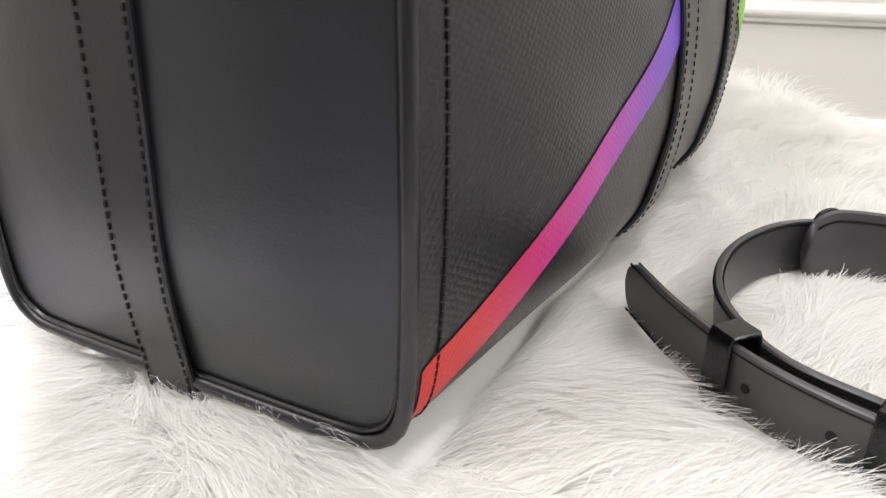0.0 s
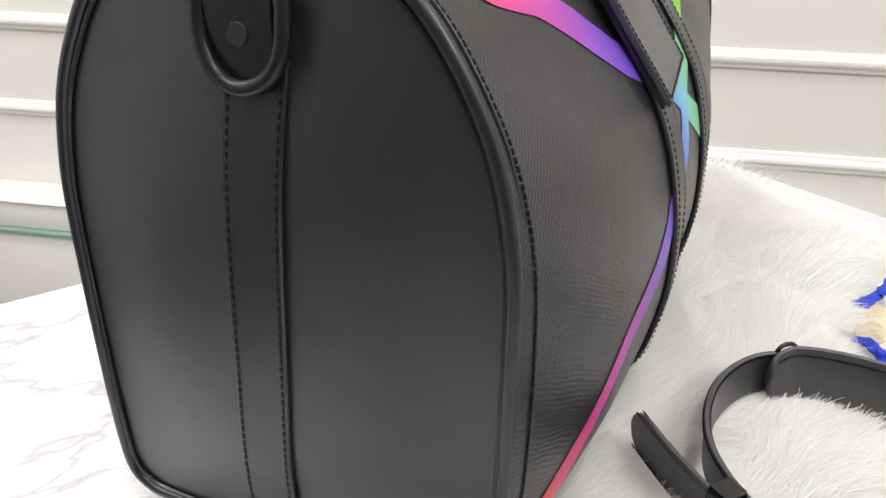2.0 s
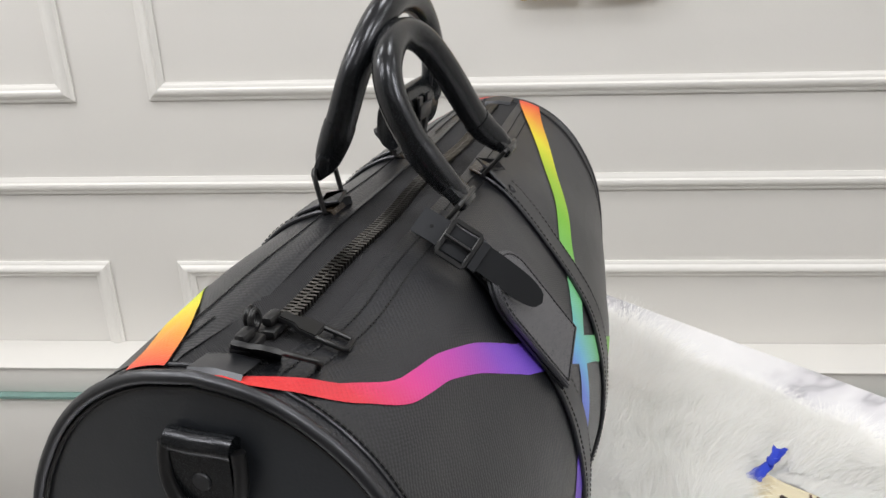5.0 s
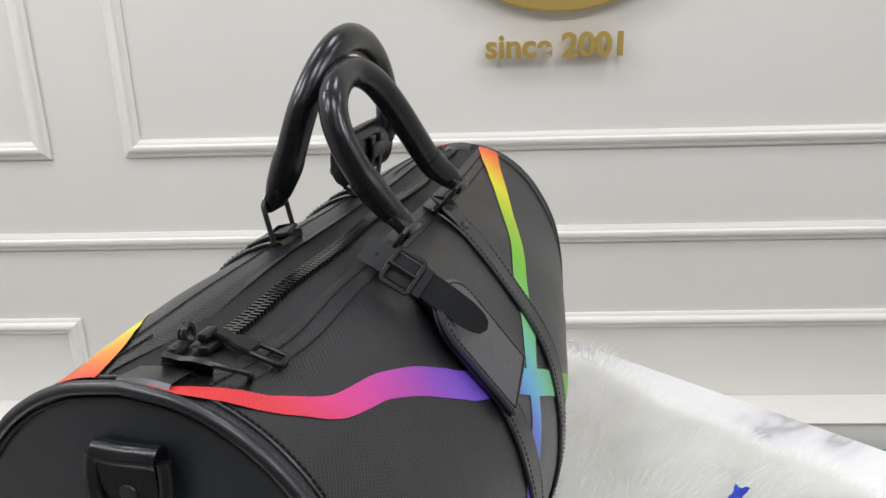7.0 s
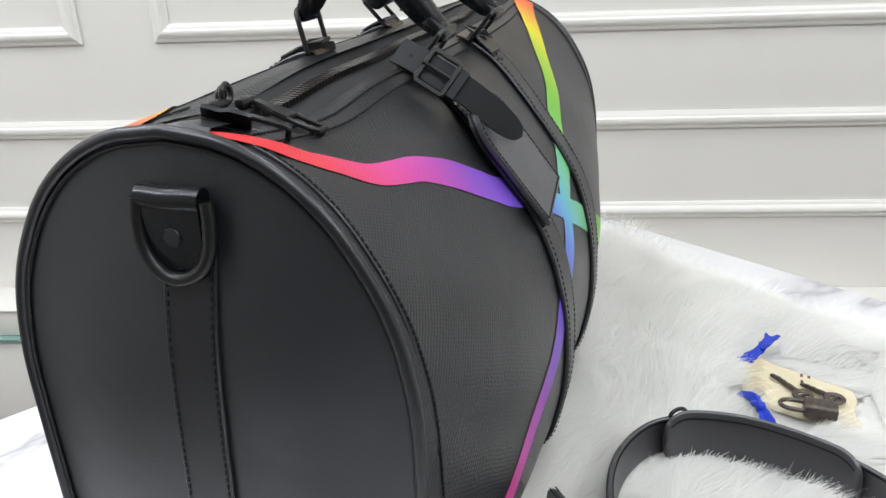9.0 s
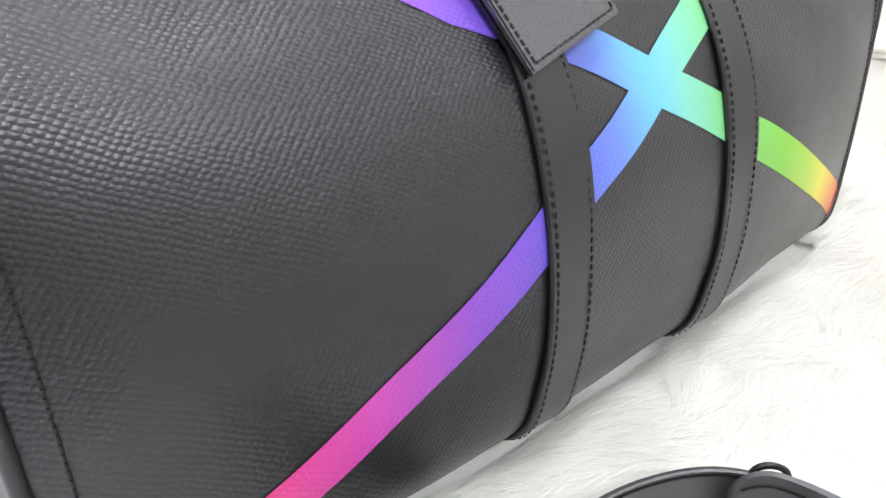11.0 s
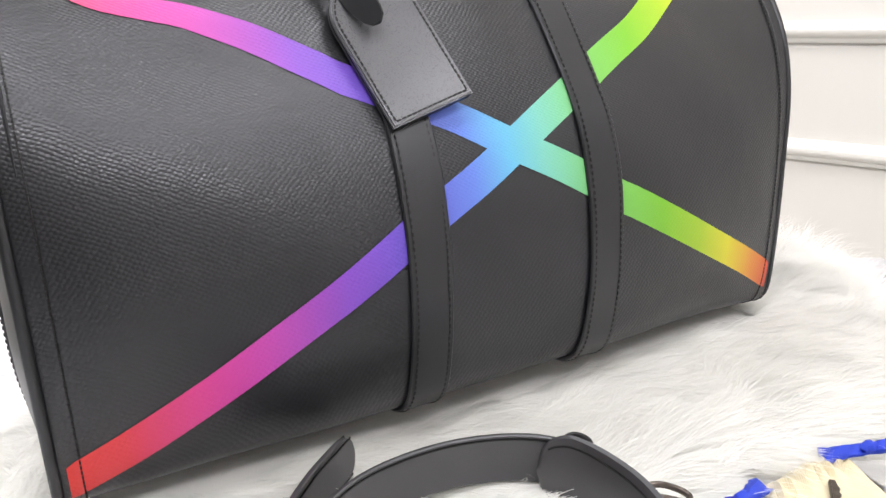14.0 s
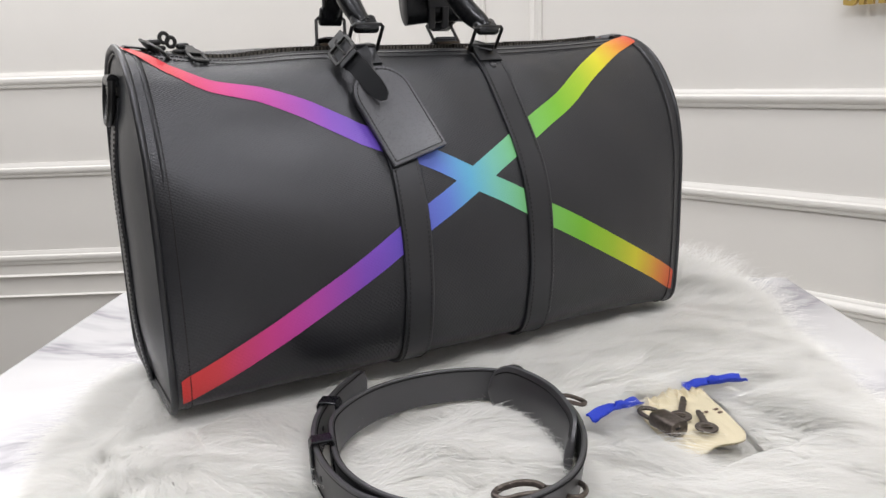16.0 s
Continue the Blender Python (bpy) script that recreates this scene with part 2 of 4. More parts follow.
    if not closed:
        bm.faces.new(vs[0])
        bm.faces.new(vs[-1][::-1])


def circle(r, n=10):
    return [(r * math.cos(2 * math.pi * k / n), r * math.sin(2 * math.pi * k / n)) for k in range(n)]


def rect(w, h, b=0.0006):
    """A flat strap's section with softened edges."""
    w, h = w / 2, h / 2
    return [(-w, -h + b), (-w + b, -h), (w - b, -h), (w, -h + b), (w, h - b), (w - b, h), (-w + b, h), (-w, h - b)]


def smooth_path(points, per=8, closed=False):
    """Catmull-Rom through the points."""
    P = [Vector(p) for p in points]
    n = len(P)
    out = []
    for i in range(n if closed else n - 1):
        a, b, c, d = (P[(i - 1) % n], P[i], P[(i + 1) % n], P[(i + 2) % n]) if closed else (P[max(i - 1, 0)], P[i], P[i + 1], P[min(i + 2, n - 1)])
        for k in range(per):
            t = k / per
            out.append(0.5 * ((2 * b) + (c - a) * t + (2 * a - 5 * b + 4 * c - d) * t * t + (3 * b - a - 3 * c + d) * t ** 3))
    if not closed:
        out.append(P[-1])
    return out


def box_into(bm, m, sx, sy, sz, bevel=0.0, seg=2):
    r = bmesh.ops.create_cube(bm, size=1.0, matrix=m @ Matrix.Diagonal((sx, sy, sz, 1)))
    if bevel:
        es = {e for v in r["verts"] for e in v.link_edges}
        bmesh.ops.bevel(bm, geom=list(es), offset=bevel, segments=seg, affect="EDGES", profile=0.5)


def axes(o, x, y):
    """A pose with x and y axes along those given (y is squared up)."""
    x, y = Vector(x).normalized(), Vector(y)
    z = x.cross(y).normalized()
    y = z.cross(x)
    m = Matrix((x, y, z)).transposed().to_4x4()
    m.translation = o
    return m


def plate_into(bm, m, outline, thick, bevel=0.0004):
    """A flat plate of an outline in the pose's x and y, with rounded rims."""
    lo = [bm.verts.new(m @ Vector((x, y, -thick / 2))) for x, y in outline]
    f = bm.faces.new(lo)
    r = bmesh.ops.extrude_face_region(bm, geom=[f])
    vs = [g for g in r["geom"] if isinstance(g, bmesh.types.BMVert)]
    d = (m.to_3x3() @ Vector((0, 0, 1))) * thick
    bmesh.ops.translate(bm, verts=vs, vec=d)
    if bevel:
        rims = [e for e in bm.edges if all(v in vs for v in e.verts) and len(e.link_faces) == 2]
        bmesh.ops.bevel(bm, geom=rims, offset=bevel, segments=2, affect="EDGES")


# ---------------- the room ----------------
def slab(name, corners, thick_dir, material, label, category="wall"):
    bm = bmesh.new()
    lo = [bm.verts.new(c) for c in corners]
    hi = [bm.verts.new(Vector(c) + thick_dir) for c in corners]
    n = len(lo)
    bm.faces.new(lo)
    bm.faces.new(hi[::-1])
    for i in range(n):
        bm.faces.new((lo[i], lo[(i + 1) % n], hi[(i + 1) % n], hi[i]))
    return tagged(part(name, bm, material, None, "", True), label, category, "", "structure")


T = 0.1
wall_north = slab("wall_north", [wp(LEFT_U, WALL_D, FLOOR_Z), wp(RIGHT_U, WALL_D, FLOOR_Z), wp(RIGHT_U, WALL_D, CEIL_Z), wp(LEFT_U, WALL_D, CEIL_Z)],
                  WN * T, WALL, "warm white painted wall with raised panel mouldings")
# added stretch at an angle past the left end, standing in for the same wall
BN = Vector((math.cos(radians(62)), math.sin(radians(62)), 0))
BU = Vector((-BN.y, BN.x, 0))
BEND, BAY_L = wp(LEFT_U, WALL_D, 0), 1.4
TURN = BEND + BU * BAY_L
WEST_U, WEST_D = TURN.dot(WU), TURN.dot(WN)
wall_added_bay = slab("wall_added_bay", [p + Vector((0, 0, z)) for p, z in ((BEND, FLOOR_Z), (TURN, FLOOR_Z), (TURN, CEIL_Z), (BEND, CEIL_Z))],
                BN * T, WALL, "added angled stretch standing in for the warm white panelled wall, with moulding rails")
wall_west = slab("wall_west", [wp(WEST_U, WEST_D, FLOOR_Z), wp(WEST_U, BACK_D, FLOOR_Z), wp(WEST_U, BACK_D, CEIL_Z), wp(WEST_U, WEST_D, CEIL_Z)],
                 WU * -T, WALL, "warm white painted side wall")
wall_east = slab("wall_east", [wp(RIGHT_U, BACK_D, FLOOR_Z), wp(RIGHT_U, WALL_D + T, FLOOR_Z), wp(RIGHT_U, WALL_D + T, CEIL_Z), wp(RIGHT_U, BACK_D, CEIL_Z)],
                 WU * T, WALL, "plain warm white painted wall")
# added wall out of view; its dark paint keeps the bag's front dark
wall_south = slab("wall_south", [wp(WEST_U - T, BACK_D, FLOOR_Z), wp(RIGHT_U + T, BACK_D, FLOOR_Z), wp(RIGHT_U + T, BACK_D, CEIL_Z), wp(WEST_U - T, BACK_D, CEIL_Z)],
                  WN * -T, DARK, "unseen taupe wall added to close the room, dark to dim reflections")
quad = [(WEST_U - T, BACK_D - T), (RIGHT_U + T, BACK_D - T), (RIGHT_U + T, WALL_D + T), (LEFT_U - 0.05, WALL_D + T), (WEST_U - T, WEST_D + 0.06)]
slab("floor", [wp(u, d, FLOOR_Z - 0.004) for u, d in quad], Vector((0, 0, -T)), FLOOR, "taupe polished shop floor, toned dark to dim reflections", "floor")
slab("ceiling", [wp(u, d, CEIL_Z + 0.004) for u, d in quad], Vector((0, 0, T)), CEIL, "plain white ceiling", "ceiling")

# moulding section: width across, height off the wall
MOULD_W, MOULD_H = 0.034, 0.013
MSEC = [(-0.5, 0.0), (-0.5, 0.35), (-0.42, 0.5), (-0.3, 0.52), (-0.22, 0.8), (-0.05, 1.0), (0.12, 0.9), (0.2, 0.55), (0.32, 0.5), (0.42, 0.3), (0.5, 0.25), (0.5, 0.0)]


def moulding_run(bm, place, a, b, out, across, miter=(0, 0), w=MOULD_W):
    """A straight length of moulding from a to b; ends cut at the mitre slopes given."""
    d = (b - a).normalized()
    rows = []
    for p, k in ((a, miter[0]), (b, miter[1])):
        rows.append([p + across * (s * w) + out * (h * MOULD_H) + d * (s * w * k) for s, h in MSEC])
    vs = grid_into(bm, rows, close_v=True)
    bm.faces.new(vs[0])
    bm.faces.new(vs[-1][::-1])


def panel_frame(parent_wall, origin, along, out, u0, u1, z0, z1):
    """A raised rectangular frame of moulding on a wall, mitred at its corners."""
    up = Vector((0, 0, 1))
    P = lambda u, z: origin + along * u + up * z + out * 0.0005
    for a, b, ac in ((P(u0, z0), P(u1, z0), up), (P(u1, z0), P(u1, z1), -along), (P(u1, z1), P(u0, z1), -up), (P(u0, z1), P(u0, z0), along)):
        bm = bmesh.new()
        moulding_run(bm, None, a, b, out, ac, (1, -1))
        part("moulding", bm, MOULD, parent_wall)


def rail(parent_wall, origin, along, out, u0, u1, z, w=MOULD_W):
    bm = bmesh.new()
    up = Vector((0, 0, 1))
    moulding_run(bm, None, origin + along * u0 + up * z + out * 0.0005, origin + along * u1 + up * z + out * 0.0005, out, up, w=w)
    part("moulding", bm, MOULD, parent_wall)


RAIL_A, RAIL_B, RAIL_C, RAIL_D = 0.22, 0.034, -0.15, -0.47
org = WN * WALL_D
for u0, u1 in ((LEFT_U + 0.03, -0.755), (-0.575, 1.1), (1.28, RIGHT_U - 0.1)):
    panel_frame(wall_north, org, WU, -WN, u0, u1, RAIL_A, 1.45)
    panel_frame(wall_north, org, WU, -WN, u0, u1, RAIL_D, RAIL_C)
rail(wall_north, org, WU, -WN, LEFT_U, RIGHT_U, RAIL_B)
rail(wall_north, org, WU, -WN, LEFT_U, RIGHT_U, -0.62)
# the two thin lowest rails stand in for a glass counter's edges
for z, w in ((0.297, 0.046), (0.028, 0.044), (-0.247, 0.044), (-0.306, 0.008), (-0.372, 0.006)):
    rail(wall_added_bay, BEND, BU, -BN, 0.0, BAY_L, z, w)

# gold sign on the wall
cu = bpy.data.curves.new("sign_text", "FONT")
cu.body, cu.size, cu.extrude, cu.align_x, cu.offset = "since 2001", 0.058, 0.006, "CENTER", 0.0016
tmp = new("sign_text", cu)
dg = bpy.context.evaluated_depsgraph_get()
me = bpy.data.meshes.new_from_object(tmp.evaluated_get(dg))
bpy.data.objects.remove(tmp)
sm = axes(wp(0.238, WALL_D - 0.018, 0.375), WU, (0, 0, 1))
ws = [v.co.x for v in me.vertices]
k = 0.247 / (max(ws) - min(ws))
sign = thing("wall_sign", wp(0.238, WALL_D - 0.012, 0.375), "raised gold lettering reading since 2001 on the wall", "sign")
whole = bmesh.new()
whole.from_mesh(me)
bmesh.ops.remove_doubles(whole, verts=whole.verts, dist=1e-6)
pieces, seen = [], set()
for v0 in whole.verts:
    if v0 in seen:
        continue
    stack, isle = [v0], []
    seen.add(v0)
    while stack:
        v = stack.pop()
        isle.append(v)
        for e in v.link_edges:
            w = e.other_vert(v)
            if w not in seen:
                seen.add(w)
                stack.append(w)
    lo, hi = min(v.co.x for v in isle), max(v.co.x for v in isle)
    for pc in pieces:
        if lo < (pc[0] + pc[1]) / 2 < hi or pc[0] < (lo + hi) / 2 < pc[1]:      # the dot of an i belongs to its stem
            pc[2].extend(isle)
            break
    else:
        pieces.append([lo, hi, isle])
for lo, hi, isle in pieces:
    bm = bmesh.new()
    own = {v: bm.verts.new(sm @ Vector((v.co.x * k, v.co.y, v.co.z))) for v in isle}
    for f in {f for v in isle for f in v.link_faces}:
        bm.faces.new([own[v] for v in f.verts])
    part("letter", bm, GOLD, sign, "", True)
whole.free()
bm = bmesh.new()
ring = [wp(0.245 + 0.28 * math.cos(a), WALL_D - 0.016, 0.748 + 0.28 * math.sin(a)) for a in [2 * math.pi * i / 96 for i in range(96)]]
sweep(bm, ring, rect(0.03, 0.022, 0.003), up=WN, closed=True)
tagged(part("wall_emblem", bm, GOLD), "round gold metal ring emblem on the wall", "sign")


# ---------------- table ----------------
TB_R, TB_L = Vector((0.625, -0.027, 0)), Vector((-0.221, 0.476, 0))
TX = (TB_R - TB_L).normalized()
TY = Vector((TX.y, -TX.x, 0))          # towards the front edge
TABLE_Z = -0.022
table_w, table_d = (TB_R - TB_L).length, 0.86
mid = TB_L + TX * table_w / 2 + TY * table_d / 2
table = thing("display_table", (mid.x, mid.y, FLOOR_Z), "square display table with a white marble top and glass edge", "table")
bm = bmesh.new()
box_into(bm, axes(mid + Vector((0, 0, TABLE_Z - 0.005)), TX, -TY), table_w, table_d, 0.01, 0.0012)
part("marble_top", bm, MARBLE, table, "polished white marble with grey veins")
bm = bmesh.new()
box_into(bm, axes(mid + Vector((0, 0, TABLE_Z - 0.0165)), TX, -TY), table_w + 0.022, table_d + 0.022, 0.012, 0.001)
part("glass_sheet", bm, GLASS, table, "green-edged glass sheet")
bm = bmesh.new()
box_into(bm, axes(mid + Vector((0, 0, (TABLE_Z - 0.024 + FLOOR_Z) / 2)), TX, -TY), table_w - 0.06, table_d - 0.06, TABLE_Z - 0.024 - FLOOR_Z, 0.003)
part("cabinet_base", bm, MOULD, table, "white painted base")

# low glass counter along the wall
cnt = thing("glass_counter", wp(0.4, WALL_D - 0.06, FLOOR_Z), "low white counter with a green-edged glass top against the wall", "counter")
bm = bmesh.new()
box_into(bm, axes(wp(0.4, WALL_D - 0.060, (FLOOR_Z - 0.394) / 2), WU, WN), 3.3, 0.118, -0.394 - FLOOR_Z, 0.003)
part("body", bm, WALL, cnt)
bm = bmesh.new()
box_into(bm, axes(wp(0.4, WALL_D - 0.064, -0.390), WU, WN), 3.32, 0.126, 0.007, 0.001)
part("glass_edge", bm, GLASS, cnt, "green glass sheet edge")
bm = bmesh.new()
box_into(bm, axes(wp(0.4, WALL_D - 0.056, -0.357), WU, WN), 3.3, 0.110, 0.058, 0.002)
part("upper_body", bm, WALL, cnt)
bm = bmesh.new()
box_into(bm, axes(wp(0.4, WALL_D - 0.058, -0.3255), WU, WN), 3.31, 0.114, 0.004, 0.001)
part("counter_top", bm, MOULD, cnt, "white top")

# ---------------- the travel bag ----------------
X0, HL = 0.0325, 0.2815           # middle and half length
END = [(0, 0.012), (0.08, 0.012), (0.099, 0.016), (0.108, 0.028), (0.111, 0.06), (0.112, 0.10), (0.112, 0.15), (0.1115, 0.185), (0.1085, 0.21), (0.102, 0.236),
       (0.0905, 0.26), (0.0745, 0.283), (0.054, 0.301), (0.029, 0.313), (0, 0.3175)]
MID = [(0, 0.020), (0.085, 0.021), (0.113, 0.027), (0.127, 0.042), (0.133, 0.066), (0.1375, 0.10), (0.1375, 0.14), (0.131, 0.172), (0.121, 0.198), (0.108, 0.221),
       (0.092, 0.2455), (0.074, 0.270), (0.052, 0.293), (0.027, 0.308), (0, 0.312)]
BACK = [(0, 0.020), (0.085, 0.021), (0.113, 0.027), (0.127, 0.042), (0.133, 0.066), (0.1375, 0.10), (0.139, 0.14), (0.1375, 0.172), (0.132, 0.2), (0.1245, 0.225),
        (0.113, 0.25), (0.096, 0.277), (0.070, 0.303), (0.036, 0.317), (0, 0.312)]


def resample(pts, n):
    p = np.array([[v.x, v.y] for v in smooth_path([(a, b, 0) for a, b in pts], 8)])
    s = np.r_[0, np.cumsum(np.hypot(*np.diff(p, axis=0).T))]
    q = np.linspace(0, s[-1], n)
    return np.c_[np.interp(q, s, p[:, 0]), np.interp(q, s, p[:, 1])]


NT = 121
END_P, MID_P, BACK_P = resample(END, NT), resample(MID, NT), resample(BACK, NT)


def fullness(x):
    a = min(1.0, abs((x - X0) / HL))
    return (1 - a ** 2.8) ** 0.85


def hide_point(x, t, side=-1):
    """A place on the bag's skin: x along it, t from the middle of the bottom (0) up to the zip (1); side -1 is the front."""
    f = fullness(x)
    i = max(0.0, min(1.0, t)) * (NT - 1)
    k = min(int(i), NT - 2)
    r = i - k
    M = MID_P if side < 0 else BACK_P
    e, m = END_P[k] * (1 - r) + END_P[k + 1] * r, M[k] * (1 - r) + M[k + 1] * r
    y, z = e * (1 - f) + m * f
    # soft hollow and swell of unstuffed leather
    g = math.exp(-((x + 0.17) / 0.07) ** 2 - ((t - 0.74) / 0.06) ** 2) * 0.007 - math.exp(-((x + 0.11) / 0.06) ** 2 - ((t - 0.86) / 0.06) ** 2) * 0.004
    g += 0.0018 * math.sin(x * 41 + t * 9) * math.sin(t * 13 + x * 7) * f
    y -= g * f * min(1, y * 30)
    # the top sinks behind the stiff end, more in front than behind
    k = max(0.0, min(1.0, (t - 0.78) / 0.2))
    z -= math.exp(-((x + 0.165) / 0.052) ** 2) * (0.007 * k * k * (3 - 2 * k) if side < 0 or t > 0.955 else 0.007 * k ** 4)
    far = max(0.0, (x - X0) / HL) ** 2
    return Vector((x, side * y * (1 - 0.02 * (1 - f)) + 0.0065 * (1 - f) * (1 - far), z * (1 + 0.02 * far)))


def hide_normal(x, t, side=-1):
    e = 0.004
    a = hide_point(x + e, t, side) - hide_point(x - e, t, side)
    b = hide_point(x, min(1, t + e), side) - hide_point(x, max(0, t - e), side)
    n = a.cross(b).normalized()
    return n if n.y * side > 0 or (abs(n.y) < 0.2 and n.z > 0 and t > 0.5) else -n


bag = thing("travel_bag", (X0, 0, 0), "black grained leather travel bag with rainbow cross stripes on white fur", "bag")
XS = [X0 - HL + 2 * HL * i / 112 for i in range(113)]
TS = [j / 90 for j in range(91)]
for nm, side in (("front_panel", -1), ("back_panel", 1)):
    bm = bmesh.new()
    grid_into(bm, [[hide_point(x, t * 0.957, side) for t in TS] for x in XS])
    body = part(nm, bm, BODY, bag, "grained black leather panel")


def end_outline(x, n=80, out=0.0):
    ts = [i / n for i in range(n + 1)]
    a = [hide_point(x, t, -1) for t in ts]
    b = [hide_point(x, t, 1) for t in ts]
    return a + b[-2:0:-1]


def end_swell(y, z, q):
    """How far the end panel stands out, q counting from its seam (0) to its middle (1)."""
    a = max(0.0, 1 - (abs(y) / 0.122) ** 2.4)
    b = max(0.0, 1 - (abs(z - 0.155) / 0.172) ** 2.4)
    k = min(1.0, max(0.0, q / 0.6))
    return (0.0115 * (a * b) ** 0.8 + 0.0007 * math.sin(z * 38 + y * 21)) * k * (2 - k)


for x, s in ((X0 - HL, -1), (X0 + HL, 1)):
    bm = bmesh.new()
    ol = end_outline(x)
    c = Vector((x, 0, 0.15))
    rows = []
    for k in range(13):
        q = k / 12
        ring_ = [c + (p - c) * (1 - q * 0.98) for p in ol]
        rows.append([w + Vector((s * end_swell(w.y, w.z, q), 0, 0)) for w in ring_])
    vs = grid_into(bm, rows, close_v=True)
    bm.faces.new(vs[-1])
    part("end_panel", bm, PANEL, bag, "smooth black leather end panel")
    bm = bmesh.new()
    sweep(bm, [c + (p - c) * (1.002 if s < 0 else 0.986) + Vector((s * 0.0012, 0, 0)) for p in ol], circle(0.0032, 10), up=Vector((1, 0, 0)), closed=True)
    part("piping", bm, TRIM, bag, "rounded black leather piping")
    bm = bmesh.new()
    sweep(bm, [c + (p - c) * (1.0 if s < 0 else 0.994) + Vector((-s * 0.0048, 0, 0)) for p in end_outline(x - s * 0.0048)], circle(0.0011, 8), up=Vector((1, 0, 0)), closed=True)
    part("seam_welt", bm, TRIM, bag)
    bm = bmesh.new()
    sweep(bm, [c + (p - c) * 0.972 + Vector((s * 0.0016, 0, 0)) for p in ol], circle(0.0011, 6), up=Vector((1, 0, 0)), closed=True)
    part("seam_groove", bm, EDGE, bag, "dark sewn seam")


def find_t(x, z, hi=0.999):
    """Where up the skin the height z is reached."""
    a, b = 0.2, hi
    for _ in range(40):
        m = (a + b) / 2
        a, b = (m, b) if hide_point(x, m).z < z else (a, m)
    return a


def stitches(name, places, parent, length=0.0026, r=0.00042):
    """A run of short threads along (place, direction, normal)."""
    bm = bmesh.new()
    for p, d, n in places:
        box_into(bm, axes(p + n * r * 0.6, d, n.cross(d)), length, r * 2.2, r * 1.6)
    return tagged(part(name, bm, THREAD, parent, "", True), "", "", "", "stuff")


# printed stripes: the run of the two bands, as (x, height of the middle), and their half widths along the skin
RISING = [(-0.2435, 0.0345), (-0.209, 0.0525), (-0.162, 0.0790), (-0.1116, 0.1082), (-0.0694, 0.1338), (-0.024, 0.1605), (0.0335, 0.1895), (0.0786, 0.213), (0.132, 0.239), (0.1685, 0.257), (0.217, 0.2845), (0.265, 0.306), (0.308, 0.318)]
FALLING = [(-0.2470, 0.3150), (-0.2400, 0.3115), (-0.2214, 0.300), (-0.21, 0.2936), (-0.198, 0.287), (-0.186, 0.282), (-0.168, 0.278), (-0.15, 0.2745), (-0.131, 0.268), (-0.113, 0.2605), (-0.095, 0.2512), (-0.077, 0.2415),
           (-0.063, 0.2343), (-0.009, 0.2125), (0.0335, 0.1905), (0.068, 0.1735), (0.113, 0.1485), (0.129, 0.1405), (0.1935, 0.1065), (0.264, 0.0695), (0.308, 0.0445)]
# the falling band is cut narrower where it runs into the end seam
TAPER = ((-0.247, 0.5), (-0.235, 0.5), (-0.22, 0.55), (-0.2, 0.66), (-0.16, 0.82), (-0.1, 0.94), (-0.03, 1.0))
HALF = 0.0107


def band(name, run, side, flip, taper=None):
    ks = [(x, find_t(x, z)) for x, z in run]
    xs, tt = [k[0] for k in ks], [k[1] for k in ks]
    curve = smooth_path([(x, t, 0) for x, t in ks], 10)
    cx, ct = [c.x for c in curve], [c.y for c in curve]
    n = 120
    rows, hues = [], []
    arc = sum((hide_point(0, (i + 1) / 50) - hide_point(0, i / 50)).length for i in range(50))
    for i in range(n + 1):
        x = xs[0] + (xs[-1] - xs[0]) * i / n
        t = float(np.interp(x, cx, ct))
        sl = (float(np.interp(x + 0.004, cx, ct)) - float(np.interp(x - 0.004, cx, ct))) / 0.008 * arc
        h = HALF * math.sqrt(1 + min(abs(sl), 1.2) ** 2) / arc
        if taper:
            h *= float(np.interp(x, [q[0] for q in taper], [q[1] for q in taper]))
        px = 2 * X0 - x if flip else x
        across = [t + h * j / 4 for j in range(-4, 5)]
        rows.append([hide_point(px, q, side) + hide_normal(px, q, side) * (0.0005 + 0.0012 * max(0.0, min(1.0, (q - 0.893) / 0.016))) for q in across])
        hues += [(x - xs[0]) / (xs[-1] - xs[0])] * 9
    bm = bmesh.new()
    grid_into(bm, rows)
    ob = part(name, bm, RAINBOW, bag, "printed rainbow gradient stripe")
    at = ob.data.attributes.new("hue_run", "FLOAT", "POINT")
    at.data.foreach_set("value", hues)


for side, flip in ((-1, False), (1, True)):
    band("rainbow_stripe", RISING, side, flip)
    band("rainbow_stripe", FALLING, side, flip, TAPER)

# straps round the bag
STRAPS = (-0.037, 0.0995)
SW = 0.0285
TOP_T = 0.925
for x in STRAPS:
    for side in (-1, 1):
        n = 60
        ts = [0.12 + (TOP_T - 0.12) * i / n for i in range(n + 1)]
        path = [hide_point(x, t, side) + hide_normal(x, t, side) * 0.0016 for t in ts]
        bm = bmesh.new()
        sweep(bm, path, rect(SW, 0.0032, 0.0009), up=lambda i: hide_normal(x, ts[i], side))
        strap = part("strap", bm, TRIM, bag, "smooth black leather strap with stitched edges")
        sts = []
        for off in (-SW / 2 + 0.0034, SW / 2 - 0.0034):
            for i in range(84):
                t = 0.14 + (TOP_T - 0.15) * i / 84
                d = (hide_point(x, t + 0.003, side) - hide_point(x, t - 0.003, side)).normalized()
                nn = hide_normal(x, t, side)
                sts.append((hide_point(x, t, side) + Vector((off, 0, 0)) + nn * 0.0033, d, nn))
        stitches("stitching", sts, strap, 0.0024, 0.0004)

# stitching beside the end seams
for x, s in ((X0 - HL, 1), (X0 + HL, -1)):
    sts = []
